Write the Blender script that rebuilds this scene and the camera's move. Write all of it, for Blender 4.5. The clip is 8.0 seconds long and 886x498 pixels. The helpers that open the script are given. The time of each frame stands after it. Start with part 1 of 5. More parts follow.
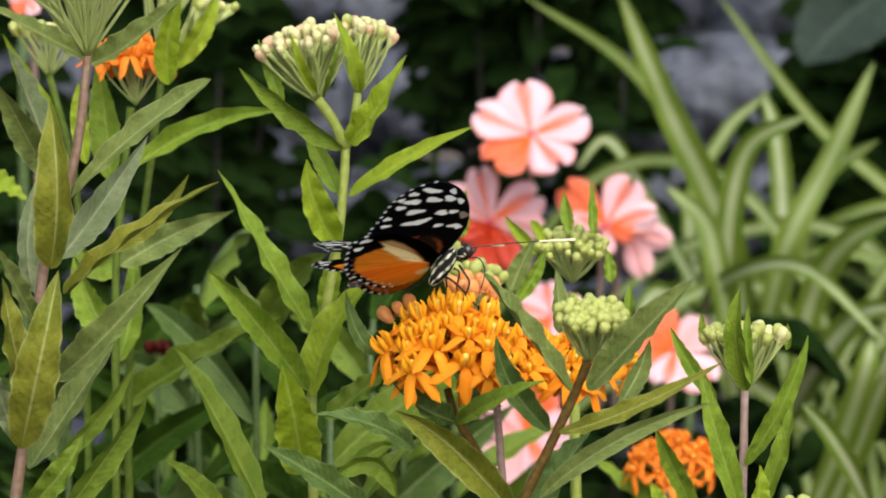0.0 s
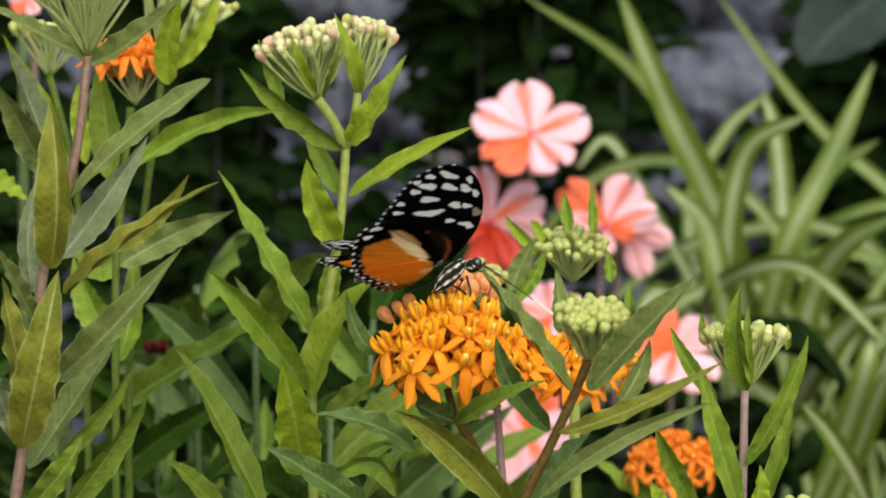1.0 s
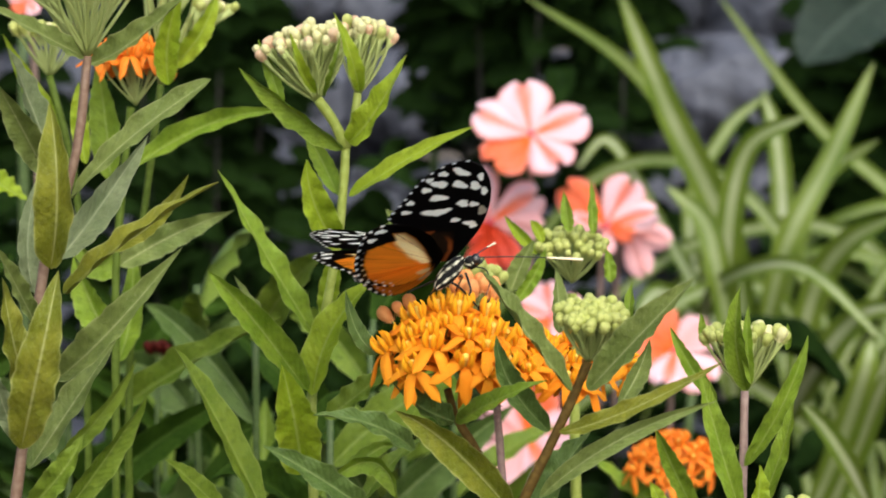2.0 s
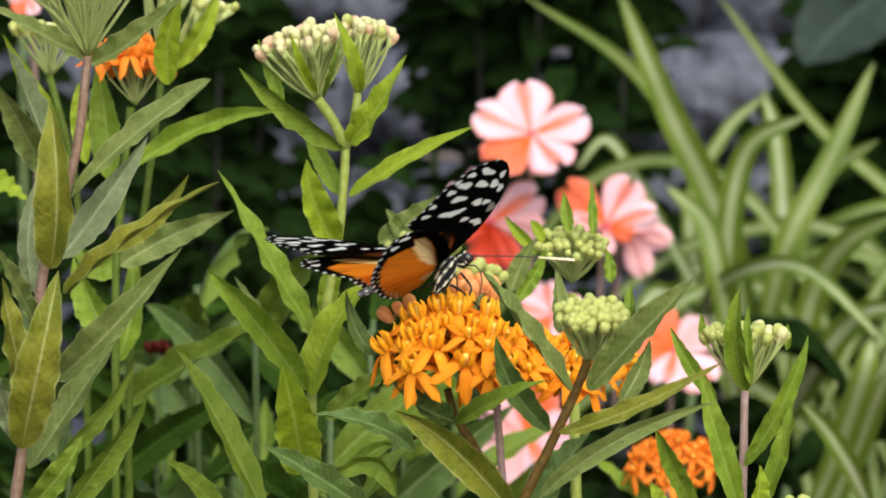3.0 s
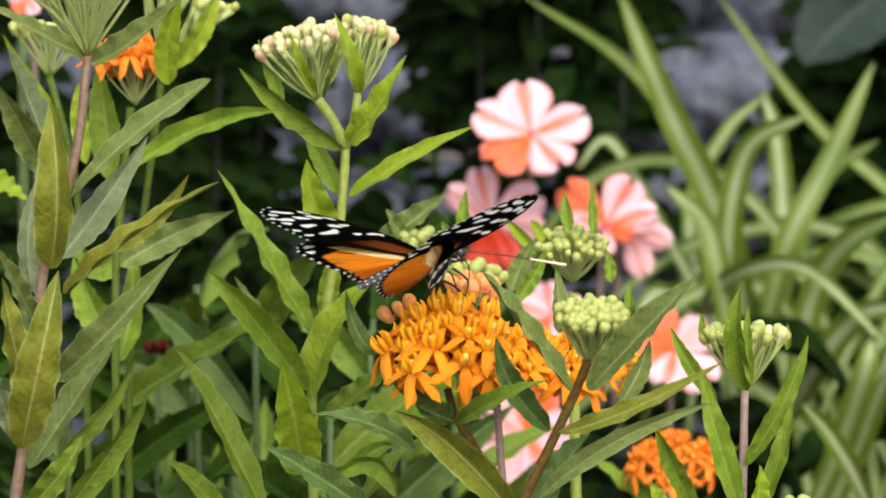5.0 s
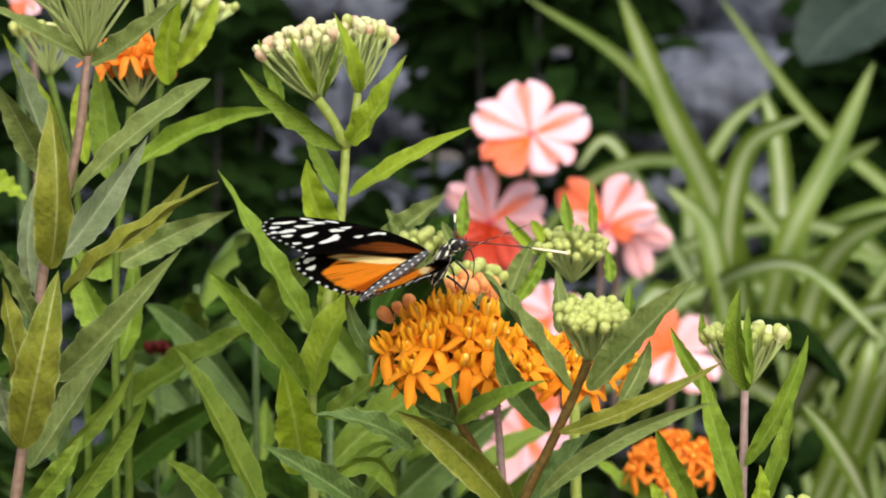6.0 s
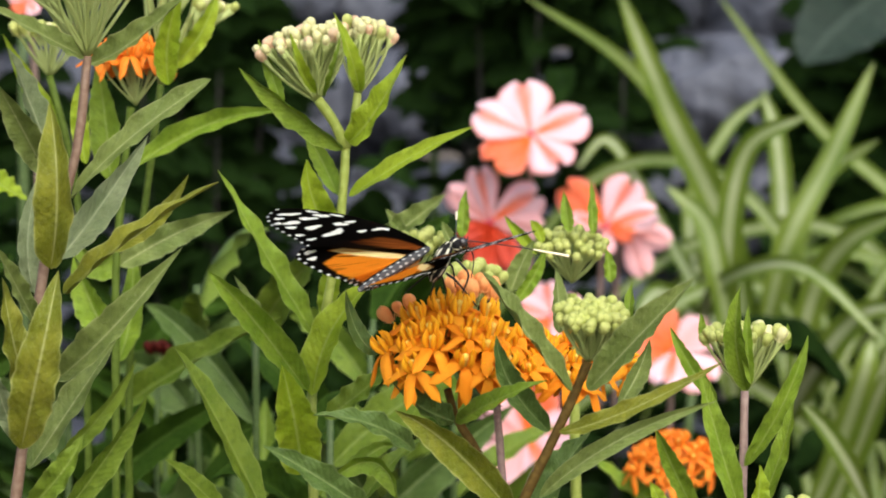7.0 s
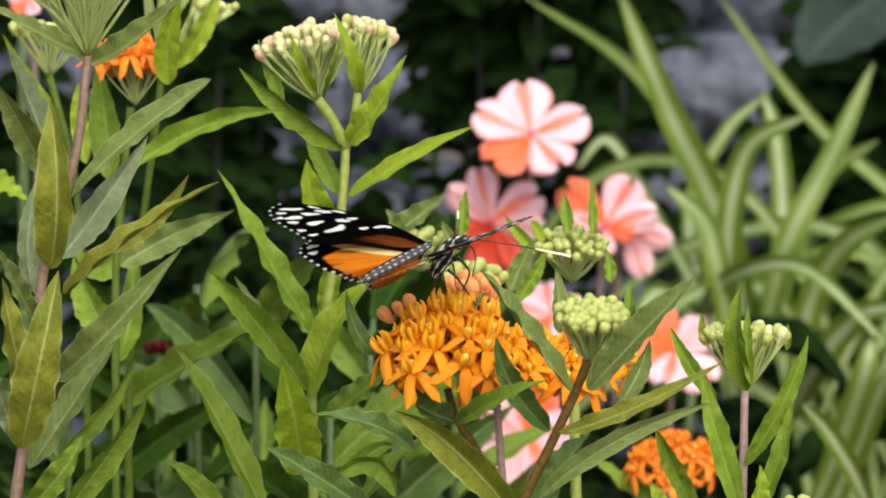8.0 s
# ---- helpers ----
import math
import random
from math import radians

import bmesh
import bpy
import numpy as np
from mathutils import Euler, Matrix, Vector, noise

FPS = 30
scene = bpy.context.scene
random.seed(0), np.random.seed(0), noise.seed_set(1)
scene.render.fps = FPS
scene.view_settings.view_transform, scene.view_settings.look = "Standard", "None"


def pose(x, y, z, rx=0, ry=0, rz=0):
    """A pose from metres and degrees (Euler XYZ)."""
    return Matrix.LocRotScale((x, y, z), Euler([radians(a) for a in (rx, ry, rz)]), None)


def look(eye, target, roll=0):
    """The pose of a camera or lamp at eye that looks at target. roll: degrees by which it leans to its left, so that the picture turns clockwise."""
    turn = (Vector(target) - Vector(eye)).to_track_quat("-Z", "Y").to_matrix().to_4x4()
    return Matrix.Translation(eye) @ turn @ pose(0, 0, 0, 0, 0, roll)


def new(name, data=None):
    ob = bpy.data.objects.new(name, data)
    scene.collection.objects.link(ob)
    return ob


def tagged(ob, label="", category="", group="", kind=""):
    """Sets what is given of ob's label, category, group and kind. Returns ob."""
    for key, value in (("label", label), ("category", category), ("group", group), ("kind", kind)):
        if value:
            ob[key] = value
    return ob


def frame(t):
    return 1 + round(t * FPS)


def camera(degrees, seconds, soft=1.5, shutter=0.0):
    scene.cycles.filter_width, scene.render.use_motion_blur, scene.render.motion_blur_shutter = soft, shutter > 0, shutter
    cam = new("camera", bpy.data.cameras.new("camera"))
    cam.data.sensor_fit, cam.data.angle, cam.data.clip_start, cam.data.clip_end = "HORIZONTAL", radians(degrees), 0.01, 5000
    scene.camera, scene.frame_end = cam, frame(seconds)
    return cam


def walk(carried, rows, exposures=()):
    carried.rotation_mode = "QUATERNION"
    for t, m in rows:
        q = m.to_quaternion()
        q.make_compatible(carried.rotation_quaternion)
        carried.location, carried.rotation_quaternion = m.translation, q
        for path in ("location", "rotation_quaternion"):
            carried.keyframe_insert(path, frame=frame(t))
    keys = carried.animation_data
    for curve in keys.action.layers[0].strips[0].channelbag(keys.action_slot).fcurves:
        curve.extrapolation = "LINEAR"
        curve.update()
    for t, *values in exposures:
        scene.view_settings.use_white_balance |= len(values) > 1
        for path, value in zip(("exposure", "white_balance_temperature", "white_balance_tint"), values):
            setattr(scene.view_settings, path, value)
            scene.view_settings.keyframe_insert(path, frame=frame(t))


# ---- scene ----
cam = camera(16, 8.0, soft=1.9)
cam.data.dof.use_dof = True
cam.data.dof.focus_distance = 0.695
cam.data.dof.aperture_fstop = 36.0
walk(cam, [(0.0, pose(0, 0, 0.75, 85, 0, 0)), (8.0, pose(0, 0, 0.75, 85, 0, 0))], exposures=[(0.0, 0.35, 6150, 8), (0.5, 0.27, 6150, 8), (1.0, 0.21, 6150, 8), (1.5, 0.37, 6150, 8), (3.0, 0.40, 6150, 8), (4.5, 0.51, 6150, 8), (6.5, 0.46, 6150, 8), (8.0, 0.44, 6150, 8)])

# ---- daylight: a bright, hazy sky with the sun high and softened ----
SUN_HEIGHT, SUN_TURN = radians(43), radians(166)
world = bpy.data.worlds.new("sky")
scene.world = world
world.use_nodes = True
_nt = world.node_tree
_sky = _nt.nodes.new("ShaderNodeTexSky")
_sky.sky_type, _sky.sun_disc = "NISHITA", False
_sky.sun_elevation, _sky.sun_rotation = SUN_HEIGHT, SUN_TURN
_sky.air_density, _sky.dust_density = 1.0, 4.0
_nt.nodes["Background"].inputs["Strength"].default_value = 0.13
_nt.links.new(_sky.outputs["Color"], _nt.nodes["Background"].inputs["Color"])
sun = new("sun", bpy.data.lights.new("sun", "SUN"))
sun.data.energy, sun.data.angle, sun.data.color = 2.9, radians(75), (1.0, 0.95, 0.84)
sun.matrix_basis = look((0.35, -0.75, 1.99), (0, 0.7, 0.6))


# ---- materials ----
def material(name):
    m = bpy.data.materials.new(name)
    m.use_nodes = True
    return m, m.node_tree, m.node_tree.nodes["Principled BSDF"]


def node(nt, kind, **values):
    n = nt.nodes.new(kind)
    for key, value in values.items():
        n.inputs[key].default_value = value
    return n


def math_node(nt, op, a, b=None, c=None):
    n = nt.nodes.new("ShaderNodeMath")
    n.operation = op
    for i, v in enumerate((a, b, c)):
        if v is None:
            continue
        if isinstance(v, (int, float)):
            n.inputs[i].default_value = v
        else:
            nt.links.new(v, n.inputs[i])
    return n.outputs[0]


def mix(nt, fac, a, b):
    n = nt.nodes.new("ShaderNodeMix")
    n.data_type = "RGBA"
    for i, v in ((0, fac), (6, a), (7, b)):
        if isinstance(v, (int, float)):
            n.inputs[i].default_value = v
        elif isinstance(v, tuple):
            n.inputs[i].default_value = (*v, 1)
        else:
            nt.links.new(v, n.inputs[i])
    return n.outputs[2]


def noise_out(nt, scale, detail=3.0):
    t = nt.nodes.new("ShaderNodeTexCoord")
    n = node(nt, "ShaderNodeTexNoise", Scale=scale, Detail=detail)
    nt.links.new(t.outputs["Object"], n.inputs["Vector"])
    return n.outputs["Fac"]


def step(nt, v, lo, hi):
    n = nt.nodes.new("ShaderNodeMapRange")
    n.interpolation_type = "SMOOTHSTEP"
    nt.links.new(v, n.inputs["Value"])
    n.inputs["From Min"].default_value, n.inputs["From Max"].default_value = lo, hi
    return n.outputs["Result"]


def bump(nt, bsdf, height, strength, distance):
    n = node(nt, "ShaderNodeBump", Strength=strength, Distance=distance)
    nt.links.new(height, n.inputs["Height"])
    nt.links.new(n.outputs["Normal"], bsdf.inputs["Normal"])


def thin(nt, bsdf, colour, amount):
    """Lets part of the light through a thin blade."""
    tr = nt.nodes.new("ShaderNodeBsdfTranslucent")
    if isinstance(colour, tuple):
        tr.inputs["Color"].default_value = (*colour, 1)
    else:
        nt.links.new(colour, tr.inputs["Color"])
    ms = nt.nodes.new("ShaderNodeMixShader")
    ms.inputs[0].default_value = amount
    nt.links.new(bsdf.outputs[0], ms.inputs[1])
    nt.links.new(tr.outputs[0], ms.inputs[2])
    nt.links.new(ms.outputs[0], nt.nodes["Material Output"].inputs["Surface"])


def leaf_material(name, a, b, rib, rough=0.45, veins=17.0, through_light=0.3, spec=0.3):
    m, nt, bs = material(name)
    uv = nt.nodes.new("ShaderNodeUVMap")
    sep = nt.nodes.new("ShaderNodeSeparateXYZ")
    nt.links.new(uv.outputs["UV"], sep.inputs[0])
    across = math_node(nt, "ABSOLUTE", math_node(nt, "SUBTRACT", sep.outputs[0], 0.5))
    info = nt.nodes.new("ShaderNodeObjectInfo")
    mottle = noise_out(nt, 650.0, 5.0)
    fine = noise_out(nt, 2600.0, 3.0)
    blotch = noise_out(nt, 120.0, 3.0)
    base = mix(nt, step(nt, blotch, 0.3, 0.7), a, b)
    base = mix(nt, math_node(nt, "MULTIPLY", info.outputs["Random"], 0.55), base, b)
    base = mix(nt, math_node(nt, "MULTIPLY", step(nt, mottle, 0.42, 0.72), 0.38), base, tuple(c * 0.5 for c in a))
    base = mix(nt, math_node(nt, "MULTIPLY", step(nt, fine, 0.52, 0.72), 0.28), base, rib)
    slant = math_node(nt, "SUBTRACT", sep.outputs[1], math_node(nt, "MULTIPLY", across, 0.3))
    slant = math_node(nt, "ADD", slant, math_node(nt, "MULTIPLY", blotch, 0.06))
    wave = math_node(nt, "SINE", math_node(nt, "MULTIPLY", slant, veins * 6.28))
    vein = math_node(nt, "MULTIPLY", step(nt, wave, 0.86, 1.0), step(nt, mottle, 0.35, 0.65))
    base = mix(nt, math_node(nt, "MULTIPLY", vein, 0.16), base, rib)
    midrib = math_node(nt, "SUBTRACT", 1.0, step(nt, across, 0.012, 0.045))
    base = mix(nt, math_node(nt, "MULTIPLY", midrib, 0.7), base, rib)
    edge = step(nt, across, 0.44, 0.5)
    base = mix(nt, math_node(nt, "MULTIPLY", edge, 0.6), base, rib)
    nt.links.new(base, bs.inputs["Base Color"])
    bs.inputs["Roughness"].default_value = rough
    bs.inputs["Specular IOR Level"].default_value = spec
    height = math_node(nt, "ADD", math_node(nt, "MULTIPLY", wave, 0.07), math_node(nt, "ADD", math_node(nt, "MULTIPLY", mottle, 0.8), math_node(nt, "MULTIPLY", fine, 0.25)))
    bump(nt, bs, height, 0.6, 0.0010)
    thin(nt, bs, base, through_light)
    return m


def plain_material(name, a, b, rough=0.6, scale=60.0, bumpy=0.3, dist=0.0005, through_light=0.0, spec=0.35, vary=0.3, share=(0.38, 0.62)):
    m, nt, bs = material(name)
    n = noise_out(nt, scale, 4.0)
    info = nt.nodes.new("ShaderNodeObjectInfo")
    fac = math_node(nt, "ADD", math_node(nt, "MULTIPLY", step(nt, n, *share), 1.0 - vary), math_node(nt, "MULTIPLY", info.outputs["Random"], vary))
    col = mix(nt, fac, a, b)
    nt.links.new(col, bs.inputs["Base Color"])
    bs.inputs["Roughness"].default_value = rough
    bs.inputs["Specular IOR Level"].default_value = spec
    bump(nt, bs, n, bumpy, dist)
    if through_light:
        thin(nt, bs, col, through_light)
    return m


def painted_material(name, rough, through_light, gloss=0.3, scale=300.0):
    """Takes its pigment from the colour that each point of the mesh carries."""
    m, nt, bs = material(name)
    at = nt.nodes.new("ShaderNodeVertexColor")
    at.layer_name = "pigment"
    n = noise_out(nt, scale, 3.0)
    col = mix(nt, math_node(nt, "MULTIPLY", step(nt, n, 0.4, 0.7), 0.25), at.outputs["Color"], (0.02, 0.012, 0.008))
    col = mix(nt, 0.75, col, at.outputs["Color"])
    nt.links.new(col, bs.inputs["Base Color"])
    bs.inputs["Roughness"].default_value = rough
    bs.inputs["Specular IOR Level"].default_value = gloss
    bump(nt, bs, n, 0.25, 0.0002)
    if through_light:
        # the blade is two sheets thick, so each one takes the root of the whole blade's tint
        half = nt.nodes.new("ShaderNodeGamma")
        half.inputs["Gamma"].default_value = 0.5
        nt.links.new(col, half.inputs["Color"])
        thin(nt, bs, half.outputs[0], through_light)
    return m


OLIVE = leaf_material("olive_leaf", (0.169, 0.199, 0.013), (0.262, 0.270, 0.024), (0.46, 0.48, 0.18))
SAGE = leaf_material("sage_leaf", (0.147, 0.209, 0.043), (0.229, 0.286, 0.072), (0.42, 0.46, 0.2), 0.55)
FRESH = leaf_material("fresh_leaf", (0.283, 0.408, 0.013), (0.403, 0.510, 0.032), (0.44, 0.54, 0.12), 0.45, through_light=0.4)
GREEN = leaf_material("green_leaf", (0.169, 0.286, 0.015), (0.262, 0.377, 0.032), (0.33, 0.42, 0.1))
DEEP = leaf_material("deep_green_leaf", (0.07, 0.13, 0.024), (0.12, 0.19, 0.042), (0.26, 0.34, 0.12), 0.42, spec=0.3)
# green leaf with the falloff of light low in the bed put into its colour
DIM_GREEN = leaf_material("dim_green_leaf", (0.120, 0.199, 0.013), (0.196, 0.281, 0.027), (0.28, 0.36, 0.08))
GLAUCOUS = leaf_material("glaucous_leaf", (0.20, 0.255, 0.11), (0.28, 0.33, 0.165), (0.42, 0.46, 0.27), 0.6)
# milkweed leaf with the shade at the back of the bed put into its colour
REAR = leaf_material("shade_tinted_leaf", (0.016, 0.042, 0.004), (0.042, 0.09, 0.008), (0.08, 0.14, 0.02), 0.6, spec=0.08)
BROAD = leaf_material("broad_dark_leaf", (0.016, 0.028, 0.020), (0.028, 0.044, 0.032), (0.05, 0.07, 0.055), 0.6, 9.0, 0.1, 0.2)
# shrub and impatiens leaf, near black: shade before the rocks is in the colour
SHADE = leaf_material("shade_dark_leaf", (0.004, 0.011, 0.002), (0.013, 0.030, 0.005), (0.02, 0.035, 0.014), 0.8, 12.0, 0.10, 0.02)
BARK = plain_material("dark_bark", (0.006, 0.006, 0.004), (0.014, 0.012, 0.009), 0.8, 60)
PEDICEL = plain_material("pale_pedicel", (0.40, 0.48, 0.14), (0.50, 0.56, 0.22), 0.5, 500, through_light=0.2)
STEM_RED = plain_material("reddish_stem", (0.17, 0.10, 0.065), (0.23, 0.155, 0.105), 0.5, 720)
STEM_BROWN = plain_material("brown_stem", (0.07, 0.042, 0.009), (0.12, 0.075, 0.016), 0.6, 720, spec=0.1)
STEM_PINK = plain_material("mauve_stem", (0.26, 0.17, 0.15), (0.34, 0.24, 0.2), 0.5, 720)
# green stem darkened: the shade at the back is put into its colour
STEM_DARK = plain_material("shade_tinted_stem", (0.05, 0.085, 0.02), (0.08, 0.12, 0.035), 0.5, 540)
STEM_MID = plain_material("mid_green_stem", (0.065, 0.10, 0.010), (0.10, 0.145, 0.02), 0.5, 500, spec=0.15)
STEM_GREEN = plain_material("green_stem", (0.235, 0.29, 0.04), (0.32, 0.37, 0.08), 0.5, 540, through_light=0.1)
BUD_GREEN = plain_material("green_bud", (0.34, 0.40, 0.07), (0.57, 0.58, 0.20), 0.4, 900, through_light=0.15)
BUD_CREAM = plain_material("cream_bud", (0.58, 0.58, 0.22), (0.80, 0.74, 0.42), 0.4, 900, through_light=0.15)
BUD_PINK = plain_material("pink_bud", (0.70, 0.40, 0.24), (0.76, 0.6, 0.38), 0.4, 900, through_light=0.15)
BUD_PEACH = plain_material("peach_bud", (0.95, 0.36, 0.10), (0.97, 0.54, 0.22), 0.5, 900, through_light=0.3, spec=0.1)
BUD_RED = plain_material("dark_red_bud", (0.035, 0.004, 0.003), (0.07, 0.008, 0.004), 0.6, 900, spec=0.1)
PETAL_ORANGE = plain_material("orange_petal", (0.92, 0.27, 0.008), (0.98, 0.48, 0.03), 0.5, 1000, through_light=0.35, spec=0.1, vary=0.55)
HOOD_ORANGE = plain_material("amber_hood", (0.94, 0.36, 0.006), (0.98, 0.55, 0.02), 0.45, 1560, through_light=0.25, spec=0.15, vary=0.5)
PETAL_DEEP = plain_material("deep_orange_petal", (0.90, 0.22, 0.010), (0.95, 0.33, 0.02), 0.5, 1560, through_light=0.3)
HEART = plain_material("yellow_column", (0.86, 0.50, 0.04), (0.82, 0.62, 0.14), 0.5, 300)
PETAL_PINK = painted_material("salmon_petal", 0.55, 0.35, scale=350.0)
MAGENTA = plain_material("magenta_eye", (0.55, 0.03, 0.09), (0.7, 0.08, 0.14), 0.5, 200)
WING = painted_material("wing_scales", 0.7, 0.65, 0.0, 2600.0)
FUZZ = painted_material("body_scales", 0.7, 0.0, 0.2, 900.0)
INK = plain_material("black_chitin", (0.008, 0.007, 0.007), (0.02, 0.017, 0.015), 0.35, 400)
IVORY = plain_material("ivory_club", (0.75, 0.66, 0.42), (0.85, 0.78, 0.55), 0.5, 400)
EYE = plain_material("compound_eye", (0.012, 0.01, 0.01), (0.04, 0.03, 0.025), 0.25, 900, spec=0.6)
# grey rock darkened: the shade over the bank is put into its colour
ROCK = plain_material("shade_grey_rock", (0.003, 0.0035, 0.005), (0.095, 0.101, 0.130), 0.6, 24.0, 1.0, 0.03, vary=0.12, share=(0.30, 0.56))
SOIL = plain_material("garden_soil", (0.09, 0.068, 0.05), (0.19, 0.15, 0.11), 0.9, 30.0, 0.9, 0.01)


def strap_material():
    m, nt, bs = material("striped_strap_leaf")
    uv = nt.nodes.new("ShaderNodeUVMap")
    sep = nt.nodes.new("ShaderNodeSeparateXYZ")
    nt.links.new(uv.outputs["UV"], sep.inputs[0])
    across = math_node(nt, "ABSOLUTE", math_node(nt, "SUBTRACT", sep.outputs[0], 0.5))
    n = noise_out(nt, 25.0, 3.0)
    fine = math_node(nt, "SINE", math_node(nt, "MULTIPLY", sep.outputs[0], 90.0))
    green = mix(nt, step(nt, n, 0.3, 0.7), (0.115, 0.185, 0.014), (0.185, 0.26, 0.032))
    pale = mix(nt, step(nt, n, 0.3, 0.7), (0.42, 0.49, 0.24), (0.60, 0.64, 0.43))
    info = nt.nodes.new("ShaderNodeObjectInfo")
    inner = math_node(nt, "SUBTRACT", 1.0, step(nt, across, 0.10, 0.25))
    inner = math_node(nt, "MULTIPLY", inner, math_node(nt, "ADD", 0.25, math_node(nt, "MULTIPLY", info.outputs["Random"], 0.75)))
    col = mix(nt, inner, green, pale)
    nt.links.new(col, bs.inputs["Base Color"])
    bs.inputs["Roughness"].default_value = 0.38
    bump(nt, bs, fine, 0.25, 0.0006)
    thin(nt, bs, col, 0.3)
    return m


STRAP = strap_material()


# ---- building helpers ----
def mesh_of(name, verts, faces, mat, uvs=None, colours=None, smooth=True):
    me = bpy.data.meshes.new(name)
    me.from_pydata([tuple(v) for v in verts], [], faces)
    if uvs is not None:
        layer = me.uv_layers.new(name="UVMap")
        idx = np.empty(len(me.loops), dtype=np.int32)
        me.loops.foreach_get("vertex_index", idx)
        layer.data.foreach_set("uv", np.asarray(uvs, dtype=np.float32)[idx].ravel())
    if colours is not None:
        layer = me.color_attributes.new("pigment", "FLOAT_COLOR", "POINT")
        rgba = np.ones((len(verts), 4), dtype=np.float32)
        rgba[:, :3] = colours
        layer.data.foreach_set("color", rgba.ravel())
    me.materials.append(mat)
    if smooth:
        me.polygons.foreach_set("use_smooth", [True] * len(me.polygons))
    me.update()
    return me


def part(name, me, parent, label="", m=None):
    ob = new(name, me)
    ob.parent = parent
    if m is not None:
        ob.matrix_basis = m
    if label:
        tagged(ob, label)
    return ob


def thing(name, at, label, category, group=""):
    ob = new(name)
    ob.empty_display_size = 0.02
    ob.location = at
    return tagged(ob, label, category, group)


def local(plant, p):
    return Vector(p) - plant.location


def spline(points, n):
    """A smooth line of n + 1 points through the given ones."""
    pts = [Vector(p) for p in points]
    pts = [pts[0] * 2 - pts[1], *pts, pts[-1] * 2 - pts[-2]]
    out = []
    for k in range(n + 1):
        s = k / n * (len(pts) - 3)
        i = min(int(s), len(pts) - 4)
        t = s - i
        a, b, c, d = pts[i:i + 4]
        out.append(0.5 * (2 * b + (c - a) * t + (2 * a - 5 * b + 4 * c - d) * t * t + (3 * b - a - 3 * c + d) * t ** 3))
    return out


def tube_data(line, radii, sides=8):
    verts, faces = [], []
    side = None
    for k, p in enumerate(line):
        d = (line[min(k + 1, len(line) - 1)] - line[max(k - 1, 0)]).normalized()
        ref = side if side is not None else (Vector((0, 1, 0)) if abs(d.y) < 0.9 else Vector((1, 0, 0)))
        side = (ref - d * ref.dot(d)).normalized()
        up = d.cross(side)
        r = radii[k]
        for j in range(sides):
            a = 2 * math.pi * j / sides
            verts.append(p + (side * math.cos(a) + up * math.sin(a)) * r)
        if k:
            o = (k - 1) * sides
            for j in range(sides):
                faces.append((o + j, o + (j + 1) % sides, o + sides + (j + 1) % sides, o + sides + j))
    faces.append(tuple(range(sides))[::-1])
    faces.append(tuple(len(verts) - sides + j for j in range(sides)))
    return verts, faces


def tube(name, points, r0, r1, mat, n=16, sides=8):
    line = spline(points, n)
    radii = [r0 + (r1 - r0) * k / n for k in range(n + 1)]
    v, f = tube_data(line, radii, sides)
    return mesh_of(name, v, f, mat)


def blade_data(base, mid, tip, width, face=0.0, fold=0.3, wave=0.06, twist=0.0, shape=(0.6, 0.8), n=34, across=8, seed=0, thick=0.00022):
    """A leaf blade along a bent midrib. face: degrees by which it turns about its midrib, away from the south; twist: its further turn towards the tip."""
    base, mid, tip = Vector(base), Vector(mid), Vector(tip)
    ctrl = 2 * mid - (base + tip) / 2
    a, b = shape
    peak = (a / (a + b)) ** a * (b / (a + b)) ** b
    rng = random.Random(seed)
    ph = rng.uniform(0, 6.28)
    freq = rng.uniform(3.0, 5.0)
    verts, uvs = [], []
    for sheet in (1, -1):
        for k in range(n + 1):
            s = k / n
            c = base * (1 - s) ** 2 + ctrl * 2 * s * (1 - s) + tip * s * s
            t = ((ctrl - base) * (1 - s) + (tip - ctrl) * s).normalized()
            nrm = Vector((0, -1, 0)) - t * -t.y
            if nrm.length < 0.2:
                nrm = Vector((0, -0.3, 1)) - t * Vector((0, -0.3, 1)).dot(t)
            nrm = Matrix.Rotation(radians(-face - twist * s), 3, t) @ nrm.normalized()
            sd = t.cross(nrm)
            w = width / 2 * (max(s, 0.0) ** a * (1 - s) ** b / peak + 0.05 * (1 - s))
            for j in range(across + 1):
                x = 2 * j / across - 1
                lift = fold * w * (abs(x) ** 1.3 - 0.35) + wave * w * x * abs(x) * math.sin(freq * 6.28 * s + ph + (1.3 if x > 0 else 0)) * 2.0
                ripple = 1 + 0.045 * math.sin(freq * 13 * s + ph * 2 + x) + 0.10 * noise.noise(Vector((s * 14, ph * 9, 2.0 if x > 0 else 7.0)))
                rib = 0.0007 * width / 0.008 * (1 - s) * math.exp(-(x / 0.14) ** 2)
                p = c + sd * (w * x * ripple) + nrm * (lift - rib)
                if sheet < 0:
                    p = p - nrm * (thick * (1 - x * x) + rib * 0.8)
                verts.append(p)
                uvs.append((j / across, s))
    faces, row = [], across + 1
    for sh in range(2):
        o = sh * (n + 1) * row
        for k in range(n):
            for j in range(across):
                q = (o + k * row + j, o + k * row + j + 1, o + (k + 1) * row + j + 1, o + (k + 1) * row + j)
                faces.append(q if sh else q[::-1])
    return verts, faces, uvs


LEAF_COUNT = [0]


